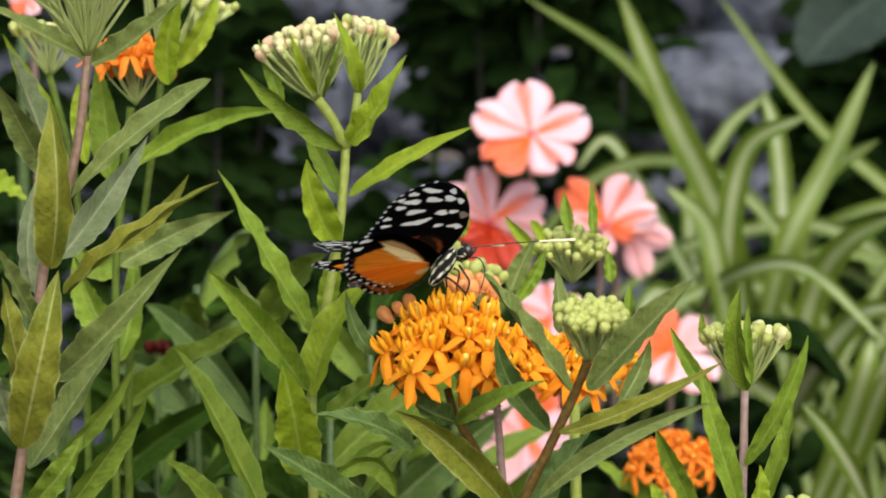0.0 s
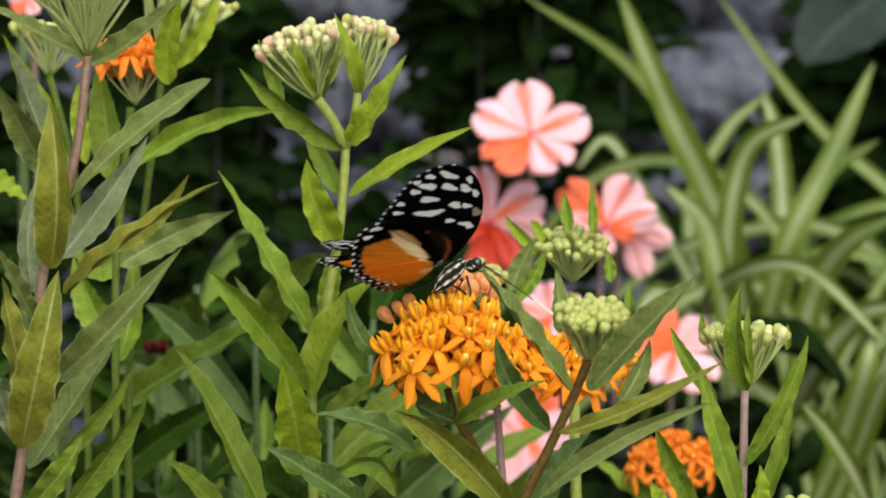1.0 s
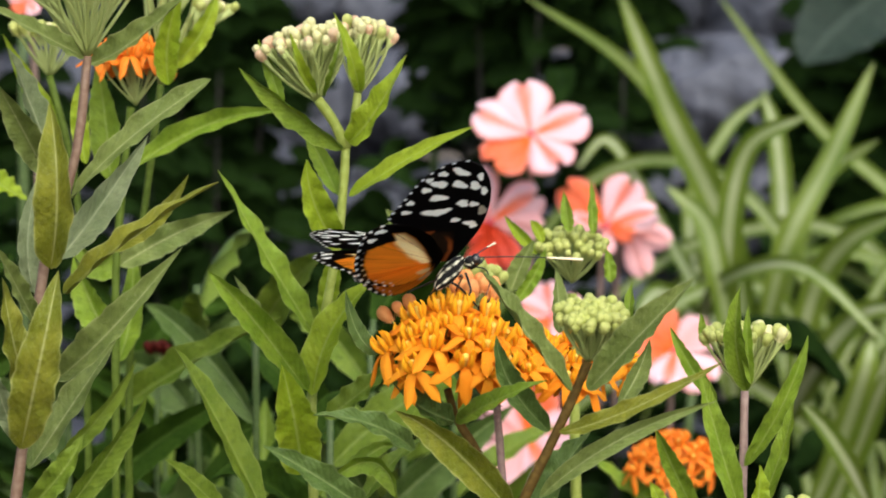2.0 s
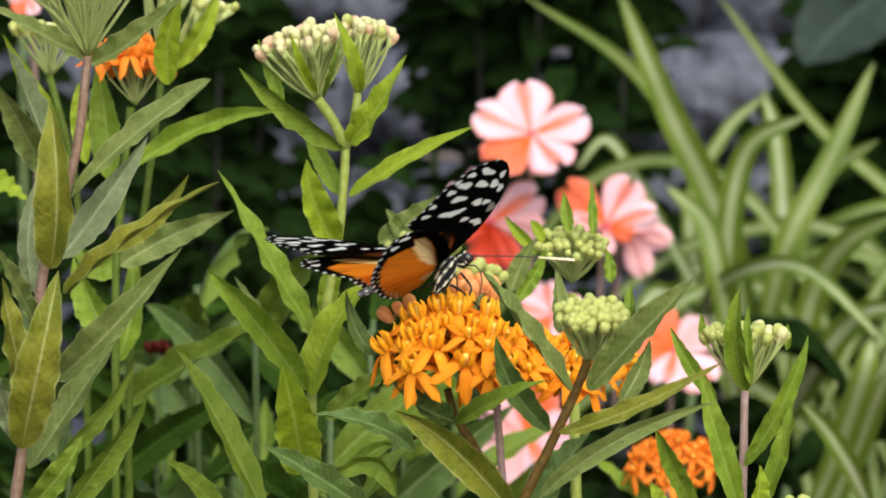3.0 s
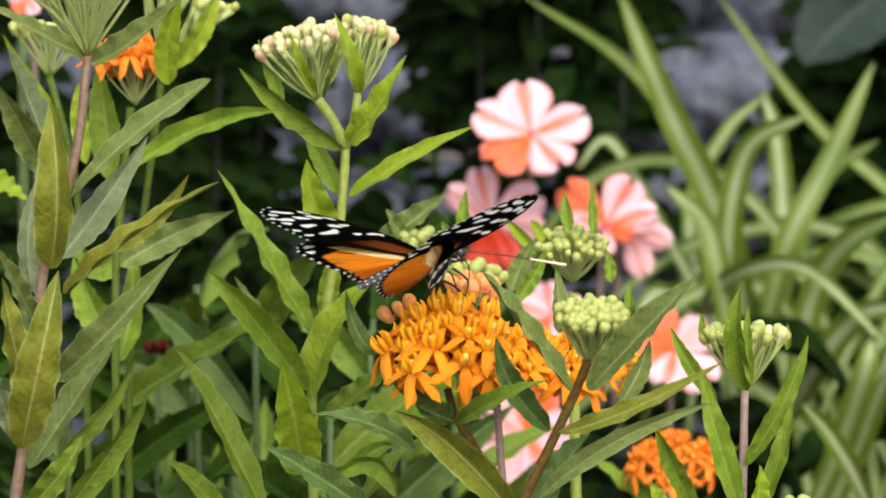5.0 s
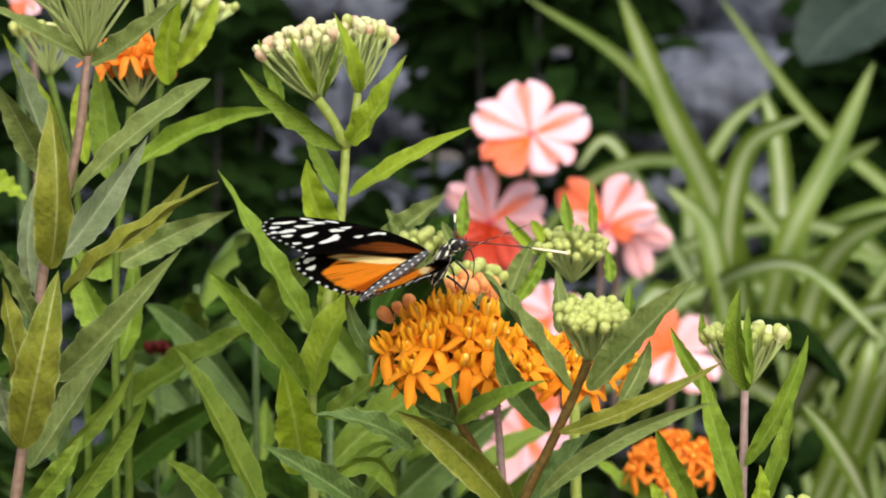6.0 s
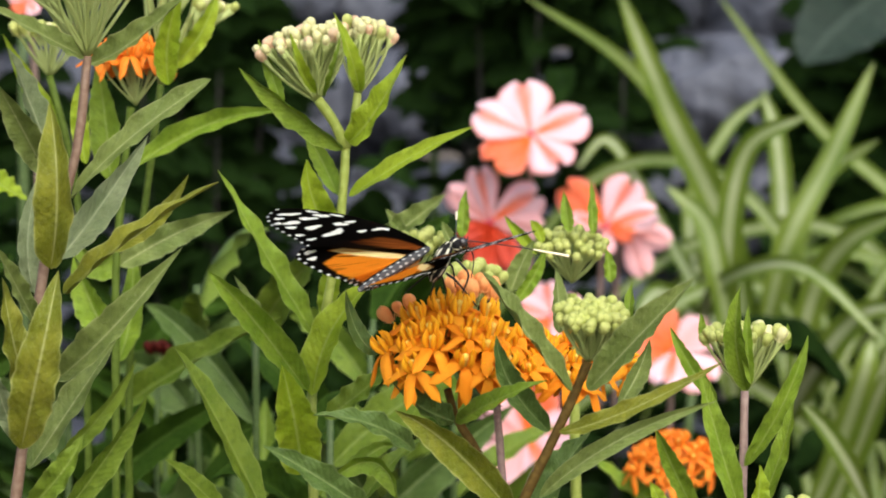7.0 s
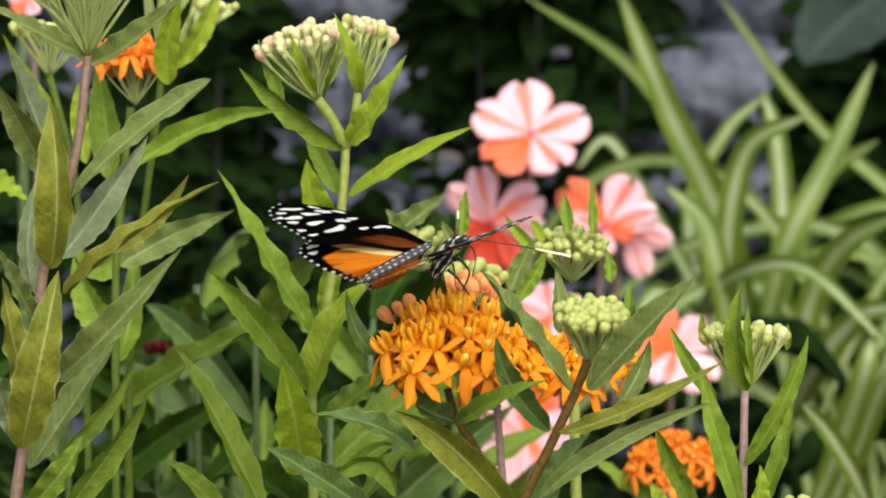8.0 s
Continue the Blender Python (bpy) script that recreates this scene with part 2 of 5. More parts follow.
def leaf(plant, base, mid, tip, width, mat, face=0.0, fold=0.45, wave=0.10, twist=0.0, label="", name="leaf", shape=(0.62, 1.0)):
    LEAF_COUNT[0] += 1
    twist += 38 * math.sin(LEAF_COUNT[0] * 2.7)
    fold *= 1.45 + 0.6 * math.sin(LEAF_COUNT[0] * 1.9)
    wave *= 1.15 + 0.5 * math.sin(LEAF_COUNT[0] * 3.1)
    width *= 0.91
    v, f, uv = blade_data(local(plant, base), local(plant, mid), local(plant, tip), width, face, fold, wave, twist, shape, seed=LEAF_COUNT[0])
    return part(name, mesh_of(name, v, f, mat, uv), plant, label)


def even_line(points, gap):
    """A smooth line through points that lie unevenly far apart."""
    pts = [Vector(p) for p in points]
    slopes = []
    for i, p in enumerate(pts):
        a, b = pts[max(i - 1, 0)], pts[min(i + 1, len(pts) - 1)]
        da, db = (p - a).length, (b - p).length
        ta = (p - a) / da if da else (b - p) / db
        tb = (b - p) / db if db else ta
        slopes.append((ta * db + tb * da) / (da + db) if da and db else ta)
    out = [pts[0]]
    for i in range(len(pts) - 1):
        n = (pts[i + 1] - pts[i]).length
        steps = max(3, round(n / gap))
        for k in range(1, steps + 1):
            t = k / steps
            out.append(pts[i] * (2 * t ** 3 - 3 * t * t + 1) + slopes[i] * n * (t ** 3 - 2 * t * t + t) + pts[i + 1] * (3 * t * t - 2 * t ** 3) + slopes[i + 1] * n * (t ** 3 - t * t))
    return out


def stem(plant, points, r0, r1, mat, label=""):
    line = even_line([local(plant, p) for p in points], 0.02)
    n = len(line) - 1
    radii = [(r0 + (r1 - r0) * k / n) * (1 + 0.05 * math.sin(k * 1.7)) for k in range(n + 1)]
    v, f = tube_data(line, radii, 10)
    return part("stem", mesh_of("stem", v, f, mat), plant, label)


def ball_data(rx, rz, seg=8, rings=6, dent=0.0):
    verts, faces = [], []
    for i in range(rings + 1):
        a = math.pi * i / rings
        for j in range(seg):
            b = 2 * math.pi * j / seg
            k = 1 + dent * math.cos(5 * b)
            verts.append(Vector((rx * k * math.sin(a) * math.cos(b), rx * k * math.sin(a) * math.sin(b), -rz * math.cos(a))))
    for i in range(rings):
        for j in range(seg):
            faces.append((i * seg + j, i * seg + (j + 1) % seg, (i + 1) * seg + (j + 1) % seg, (i + 1) * seg + j))
    return verts, faces


def aim(p, d, spin=0.0, size=1.0):
    return Matrix.Translation(p) @ Vector(d).to_track_quat("Z", "Y").to_matrix().to_4x4() @ Matrix.Rotation(spin, 4, "Z") @ Matrix.Diagonal((size, size, size, 1))


def bud_mesh(mat):
    v, f = ball_data(0.5, 0.7, 15, 8, 0.09)
    v = [Vector((p.x * (0.98 + 0.32 * p.z), p.y * (0.98 + 0.32 * p.z), p.z)) for p in v]
    for h in range(5):
        a = 2 * math.pi * (h + 0.5) / 5
        d, e = Vector((math.cos(a), math.sin(a), 0)), Vector((-math.sin(a), math.cos(a), 0))
        o = len(v)
        v += [d * 0.14 + e * 0.13 + Vector((0, 0, -0.66)), d * 0.14 - e * 0.13 + Vector((0, 0, -0.66)), d * 0.62 + Vector((0, 0, -0.28)), d * 0.2 + Vector((0, 0, -0.78))]
        f += [(o, o + 1, o + 2), (o + 1, o + 3, o + 2), (o + 3, o, o + 2)]
    return mesh_of("flower_bud", v, f, mat)


def pedicel_mesh(mat):
    line = [Vector((0.06 * math.sin(math.pi * k / 6), 0, k / 6)) for k in range(7)]
    v, f = tube_data(line, [0.026, 0.02, 0.018, 0.018, 0.019, 0.022, 0.034], 6)
    return mesh_of("pedicel", v, f, mat)


BUDS = {m.name: bud_mesh(m) for m in (BUD_GREEN, BUD_CREAM, BUD_PINK, BUD_PEACH, BUD_RED)}
PEDICEL_GREEN = pedicel_mesh(PEDICEL)
PEDICEL_RED = pedicel_mesh(STEM_BROWN)


def cap_directions(axis, spread, n, rng):
    """n directions spread evenly over a cap of that half-angle round the axis."""
    axis = Vector(axis).normalized()
    q = axis.to_track_quat("Z", "Y")
    out = []
    for i in range(n):
        z = 1 - (i + 0.5) / n * (1 - math.cos(radians(spread)))
        a = i * 2.39996 + rng.uniform(-0.2, 0.2)
        r = math.sqrt(max(0.0, 1 - z * z))
        out.append(q @ Vector((r * math.cos(a), r * math.sin(a), z)))
    return out


def bud_umbel(plant, base, axis, radius, n, size, mats, spread=70, seed=1, pedicel=None, flat=0.0):
    rng = random.Random(seed)
    b = local(plant, base)
    ax = Vector(axis).normalized()
    for i, d in enumerate(cap_directions(axis, spread, n, rng)):
        reach = radius * rng.uniform(0.92, 1.05) * (1 - flat + flat / max(0.45, d.dot(ax)))
        p = b + d * reach
        grow = size * rng.uniform(0.82, 1.15)
        mat = mats[min(int(rng.random() * len(mats)), len(mats) - 1)]
        out = (d + ax * 0.4).normalized()
        part("flower_bud", BUDS[mat.name], plant, "", aim(p + out * grow * 0.5, out, rng.uniform(0, 6), grow))
        m = aim(b, p - b, rng.uniform(0, 6), 1.0) @ Matrix.Diagonal((radius * 1.2, radius * 1.2, (p - b).length, 1))
        part("pedicel", pedicel or PEDICEL_GREEN, plant, "", m)


def floret_meshes(petal_mat, hood_mat):
    """One open milkweed flower, about 1 unit wide: a bent-back petal, and the crown of five hoods with its column."""
    verts, faces = [], []
    n, across = 8, 6
    for sheet in (0, 1):
        for k in range(n + 1):
            s = k / n
            x = 0.08 + 0.46 * math.sin(s * 1.5) + 0.16 * max(0, s - 0.72)
            z = 0.03 - 0.86 * s ** 1.7 + 0.14 * max(0, s - 0.7)
            w = 0.155 * (s ** 0.6) * (1 - s) ** 0.36 * 1.8 + 0.03 * (1 - s)
            for j in range(across + 1):
                c = 2 * j / across - 1
                verts.append(Vector((x - 0.10 * w / 0.155 * c * c * s - sheet * 0.025, c * w, z - sheet * 0.02 * (1 - c * c))))
        o = sheet * (n + 1) * (across + 1)
        for k in range(n):
            for j in range(across):
                i = o + k * (across + 1) + j
                faces.append((i, i + 1, i + across + 2, i + across + 1) if sheet == 0 else (i + across + 1, i + across + 2, i + 1, i))
    petal = mesh_of("petal", verts, faces, petal_mat)
    hv, hf = [], []
    for h in range(5):
        a = 2 * math.pi * (h + 0.5) / 5
        line = [Vector(((0.10 + 0.11 * math.sin(s * 2.2)) * math.cos(a), (0.10 + 0.11 * math.sin(s * 2.2)) * math.sin(a), 0.02 + 0.52 * s)) for s in (0, 0.2, 0.4, 0.6, 0.8, 1.0)]
        line[-1] = line[-1] * 0.86 + Vector((0, 0, 0.08))
        vv, ff = tube_data(line, [0.04, 0.058, 0.072, 0.074, 0.050, 0.010], 7)
        hf += [tuple(i + len(hv) for i in t) for t in ff]
        hv += vv
    crown = mesh_of("floret", hv, hf, hood_mat)
    line = [Vector((0, 0, z)) for z in (-0.05, 0.1, 0.25, 0.36, 0.4)]
    vv, ff = tube_data(line, [0.07, 0.075, 0.075, 0.085, 0.03], 10)
    column = mesh_of("column", vv, ff, HEART)
    return crown, petal, column


AMBER = floret_meshes(PETAL_ORANGE, HOOD_ORANGE)
RUSSET = floret_meshes(PETAL_DEEP, PETAL_DEEP)


def flower_umbel(plant, base, axis, radius, n, size, kind, spread=85, seed=2, pedicel=None, label=""):
    rng = random.Random(seed)
    b = local(plant, base)
    crown, petal, column = kind
    for d in cap_directions(axis, spread, n, rng):
        p = b + d * radius * rng.uniform(0.88, 1.08)
        out = (d * 0.55 + Vector(axis).normalized() * 0.85 + Vector([rng.uniform(-0.22, 0.22) for _ in range(3)])).normalized()
        fl = part("floret", crown, plant, label, aim(p, out, rng.uniform(0, 6.28), size * rng.uniform(0.78, 1.15)))
        part("column", column, fl)
        for k in range(5):
            tilt = Matrix.Rotation(radians(rng.uniform(-54, 2)), 4, "Y")
            part("petal", petal, fl, "", Matrix.Rotation(2 * math.pi * k / 5, 4, "Z") @ tilt)
        m = aim(b, p - b, rng.uniform(0, 6), 1.0) @ Matrix.Diagonal((radius * 0.9, radius * 0.9, (p - b).length, 1))
        part("pedicel", pedicel or PEDICEL_GREEN, plant, "", m)


# ---- ground and the rocks behind the bed ----
def ground():
    n, verts, faces = 60, [], []
    for i in range(n + 1):
        for j in range(n + 1):
            x, y = ((2 * i / n - 1) ** 3) * 60, ((2 * j / n - 1) ** 3) * 60
            near = math.exp(-(x * x + y * y) / 30)
            verts.append((x, y + 1.0, 0.05 * near * noise.noise(Vector((x * 2.2, y * 2.2, 0))) - 0.03))
    for i in range(n):
        for j in range(n):
            o = i * (n + 1) + j
            faces.append((o, o + n + 1, o + n + 2, o + 1))
    return tagged(new("ground", mesh_of("ground", verts, faces, SOIL)), "dry brown garden soil under the planting", "ground", kind="structure")


ground()


def boulder(at, size, seed):
    bm = bmesh.new()
    bmesh.ops.create_icosphere(bm, subdivisions=3, radius=1.0)
    off = Vector((seed * 7.3, seed * 3.1, seed * 1.7))
    for v in bm.verts:
        d = v.co.normalized()
        k = 1 + 0.22 * noise.noise(d * 1.3 + off) + 0.10 * noise.noise(d * 3.1 + off) + 0.035 * noise.noise(d * 8 + off)
        q = d * k
        q = Vector([math.copysign(abs(c) ** 0.75, c) for c in q])
        v.co = Vector((q.x * size[0], q.y * size[1], q.z * size[2]))
    me = bpy.data.meshes.new("boulder")
    bm.to_mesh(me)
    bm.free()
    me.polygons.foreach_set("use_smooth", [True] * len(me.polygons))
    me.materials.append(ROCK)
    ob = new("boulder", me)
    ob.location = at
    ob.rotation_euler = (0, 0, seed * 1.3)
    return tagged(ob, "rough grey boulder in the shaded rock bank behind plants", "rock", "rock bank")


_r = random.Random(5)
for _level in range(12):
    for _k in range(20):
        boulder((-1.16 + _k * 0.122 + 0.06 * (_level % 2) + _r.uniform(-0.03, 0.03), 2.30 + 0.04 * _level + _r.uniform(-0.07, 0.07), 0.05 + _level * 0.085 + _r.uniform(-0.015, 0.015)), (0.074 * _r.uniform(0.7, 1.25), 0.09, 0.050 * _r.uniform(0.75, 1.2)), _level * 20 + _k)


# ---- milkweed plants ----
def milkweed(at, label, group="milkweed bed"):
    return thing("milkweed_plant", at, label, "milkweed plant", group)


def left_milkweed():
    p = milkweed((-0.093, 0.66, 0.0), "tall leafy milkweed with olive leaves and reddish stem")
    stem(p, [(-0.093, 0.66, -0.01), (-0.094, 0.663, 0.3), (-0.0905, 0.662, 0.55), (-0.0897, 0.6528, 0.6384), (-0.0880, 0.6539, 0.6513), (-0.0854, 0.6554, 0.6690), (-0.0835, 0.6572, 0.6891), (-0.0803, 0.6581, 0.6997), (-0.0768, 0.6593, 0.7126), (-0.0744, 0.6610, 0.7327)], 0.0016, 0.0010, STEM_RED)
    leaf(p, (-0.0738, 0.6609, 0.7313), (-0.0641, 0.6563, 0.7368), (-0.0517, 0.6522, 0.7469), 0.0054, SAGE, 25)
    leaf(p, (-0.0750, 0.6610, 0.7327), (-0.0823, 0.6514, 0.7376), (-0.0945, 0.6420, 0.7446), 0.0050, SAGE, -35)
    leaf(p, (-0.0780, 0.6584, 0.7032), (-0.0656, 0.6545, 0.7158), (-0.0478, 0.6506, 0.7283), 0.0059, SAGE, 30, 0.45, 0.1, -35, shape=(0.9, 0.5))
    leaf(p, (-0.0809, 0.6573, 0.6902), (-0.0731, 0.6682, 0.7001), (-0.0636, 0.6795, 0.7151), 0.0073, GLAUCOUS, 10)
    leaf(p, (-0.0795, 0.6567, 0.6832), (-0.0651, 0.6478, 0.6960), (-0.0461, 0.6437, 0.7075), 0.0054, OLIVE, 45)
    leaf(p, (-0.0723, 0.6654, 0.6913), (-0.0613, 0.6629, 0.6975), (-0.0532, 0.6589, 0.7082), 0.0043, OLIVE, 20)
    leaf(p, (-0.0817, 0.6522, 0.6889), (-0.0793, 0.6437, 0.7066), (-0.0812, 0.6502, 0.7236), 0.0086, OLIVE, 5, 0.5)
    leaf(p, (-0.0876, 0.6489, 0.6515), (-0.0822, 0.6376, 0.6712), (-0.0787, 0.6422, 0.6895), 0.0098, OLIVE, -8, 0.35)
    leaf(p, (-0.0868, 0.6548, 0.6620), (-0.0887, 0.6479, 0.6747), (-0.0908, 0.6470, 0.6874), 0.0068, OLIVE, -25)
    leaf(p, (-0.0827, 0.6588, 0.7079), (-0.0867, 0.6497, 0.7178), (-0.0909, 0.6405, 0.7281), 0.0068, SAGE, -25)
    leaf(p, (-0.0841, 0.6693, 0.7133), (-0.0879, 0.6703, 0.7240), (-0.0924, 0.6712, 0.7342), 0.0053, GLAUCOUS, -20)
    leaf(p, (-0.0867, 0.6666, 0.6822), (-0.0882, 0.6677, 0.6941), (-0.0864, 0.6738, 0.7070), 0.0050, GLAUCOUS, -30)
    leaf(p, (-0.0854, 0.6562, 0.6773), (-0.0881, 0.6469, 0.6865), (-0.0911, 0.6376, 0.6949), 0.0044, SAGE, -35)
    leaf(p, (-0.0809, 0.6551, 0.6655), (-0.0686, 0.6461, 0.6772), (-0.0534, 0.6426, 0.6941), 0.0072, SAGE, 18, 0.4, 0.12)
    leaf(p, (-0.0875, 0.6584, 0.6458), (-0.0789, 0.6626, 0.6591), (-0.0689, 0.6658, 0.6732), 0.0069, SAGE, 20)
    leaf(p, (-0.0797, 0.6437, 0.6499), (-0.0698, 0.6396, 0.6599), (-0.0623, 0.6356, 0.6718), 0.0040, DIM_GREEN, -15)
    leaf(p, (-0.0867, 0.6427, 0.6383), (-0.0785, 0.6385, 0.6478), (-0.0735, 0.6393, 0.6561), 0.0058, DIM_GREEN, -10)
    leaf(p, (-0.0791, 0.6477, 0.6375), (-0.0686, 0.6438, 0.6511), (-0.0604, 0.6399, 0.6640), 0.0056, DIM_GREEN, -5)
    leaf(p, (-0.0886, 0.6540, 0.6525), (-0.0915, 0.6497, 0.6609), (-0.0931, 0.6455, 0.6702), 0.0049, GLAUCOUS, -25)
    bud_umbel(p, (-0.0744, 0.6610, 0.7327), (-0.05, -0.1, 1), 0.0177, 40, 0.0028, [BUD_PINK, BUD_GREEN, BUD_PINK], 44, 11, flat=0.6)
    for k in range(14):
        z = 0.06 + 0.033 * k
        a = k * 2.4
        w = Vector((math.cos(a), math.sin(a), 0))
        c = Vector((-0.0935, 0.662, z))
        leaf(p, c, c + w * 0.035 + Vector((0, 0, 0.022)), c + w * 0.068 + Vector((0, 0, 0.028)), 0.011, OLIVE if k % 2 else SAGE, 70)


left_milkweed()


def red_bud_milkweed():
    p = milkweed((-0.072, 0.95, 0.0), "slender milkweed shoot with dark red buds in shade")
    stem(p, [(-0.072, 0.95, -0.01), (-0.073, 0.95, 0.4), (-0.0862, 0.9417, 0.6131), (-0.0857, 0.9435, 0.6343)], 0.0012, 0.0008, STEM_DARK)
    bud_umbel(p, (-0.0857, 0.9434, 0.6334), (0, -0.1, 1), 0.0041, 7, 0.0026, [BUD_RED], 45, 14)


def lower_leaves(p, x, y, top, mats, seed, first=0.05, gap=0.035, length=0.07, width=0.012):
    """The leaves on the lower part of a stem."""
    rng = random.Random(seed)
    k = 0
    while first + gap * k < top:
        a = k * 2.4 + rng.uniform(-0.3, 0.3)
        w = Vector((math.cos(a), math.sin(a), 0))
        c = Vector((x, y, first + gap * k))
        n = length * rng.uniform(0.8, 1.15)
        leaf(p, c, c + w * n * 0.5 + Vector((0, 0, n * 0.34)), c + w * n + Vector((0, 0, n * rng.uniform(0.25, 0.6))), width * rng.uniform(0.8, 1.2), mats[k % len(mats)], 60 * rng.uniform(-1, 1))
        k += 1


def back_left_milkweed():
    p = milkweed((-0.086, 0.80, 0.0), "milkweed with orange flower cluster and yellow-green leaves")
    stem(p, [(-0.086, 0.80, -0.01), (-0.084, 0.80, 0.5), (-0.0830, 0.7937, 0.6433), (-0.0830, 0.7965, 0.6747), (-0.0809, 0.7987, 0.7004), (-0.0792, 0.8001, 0.7161)], 0.0013, 0.0010, STEM_MID)
    flower_umbel(p, (-0.0780, 0.8002, 0.7168), (0.0, 0.05, 1), 0.0149, 24, 0.0063, RUSSET, 42, 4)
    leaf(p, (-0.0688, 0.7906, 0.7222), (-0.0685, 0.7866, 0.7336), (-0.0646, 0.7826, 0.7462), 0.0066, FRESH, 5)
    leaf(p, (-0.0906, 0.7988, 0.7018), (-0.0924, 0.7998, 0.7133), (-0.0924, 0.8007, 0.7226), 0.0049, FRESH, -10)
    leaf(p, (-0.0855, 0.8084, 0.6969), (-0.0870, 0.8098, 0.7128), (-0.0889, 0.8110, 0.7266), 0.0086, GREEN, 5)
    leaf(p, (-0.0806, 0.7987, 0.6997), (-0.0604, 0.7947, 0.7118), (-0.0402, 0.7900, 0.7157), 0.0060, GREEN, 30)
    leaf(p, (-0.0830, 0.7970, 0.6804), (-0.0881, 0.7966, 0.6761), (-0.0952, 0.7975, 0.6861), 0.0072, GREEN, 10)
    leaf(p, (-0.0823, 0.7966, 0.6761), (-0.0694, 0.7972, 0.6833), (-0.0529, 0.7978, 0.6901), 0.0079, SAGE, 20)
    leaf(p, (-0.0838, 0.7950, 0.6576), (-0.0895, 0.7957, 0.6661), (-0.0938, 0.7968, 0.6790), 0.0086, GREEN, -10)
    leaf(p, (-0.0830, 0.7945, 0.6518), (-0.0804, 0.8054, 0.6622), (-0.0807, 0.8170, 0.6801), 0.0072, GREEN, 10)
    lower_leaves(p, -0.085, 0.80, 0.6, [DIM_GREEN, REAR, DIM_GREEN], 21)
    q = milkweed((-0.098, 0.83, 0.0), "slender milkweed with pale green unopened buds")
    stem(q, [(-0.098, 0.83, -0.01), (-0.097, 0.83, 0.5), (-0.0943, 0.8248, 0.6541), (-0.0973, 0.8287, 0.6986), (-0.1036, 0.8308, 0.7230)], 0.0013, 0.0010, STEM_MID)
    bud_umbel(q, (-0.1036, 0.8308, 0.7230), (0, 0.05, 1), 0.0119, 30, 0.0025, [BUD_GREEN, BUD_GREEN, BUD_CREAM], 42, 12, flat=0.7)
    leaf(q, (-0.1003, 0.8294, 0.7075), (-0.1077, 0.8304, 0.7178), (-0.1145, 0.8218, 0.7343), 0.0065, FRESH, -20)
    leaf(q, (-0.1197, 0.8187, 0.6992), (-0.1138, 0.8183, 0.6948), (-0.1079, 0.8180, 0.6911), 0.0065, FRESH, 30)
    lower_leaves(q, -0.098, 0.83, 0.6, [DIM_GREEN, REAR, DIM_GREEN], 22)
    r = milkweed((-0.075, 0.82, 0.0), "slender milkweed with pale green unopened buds")
    stem(r, [(-0.075, 0.82, -0.01), (-0.077, 0.82, 0.5), (-0.0800, 0.8161, 0.6699), (-0.0763, 0.8187, 0.6992), (-0.0734, 0.8206, 0.7211)], 0.0013, 0.0010, STEM_MID)
    bud_umbel(r, (-0.0734, 0.8206, 0.7211), (0.3, 0.0, 1), 0.0243, 30, 0.0026, [BUD_GREEN, BUD_CREAM], 30, 13, flat=0.6)
    leaf(r, (-0.0707, 0.8160, 0.7257), (-0.0623, 0.8117, 0.7345), (-0.0579, 0.8128, 0.7461), 0.0059, FRESH, 10)
    lower_leaves(r, -0.076, 0.82, 0.6, [DIM_GREEN, REAR, DIM_GREEN], 23)


back_left_milkweed()
red_bud_milkweed()


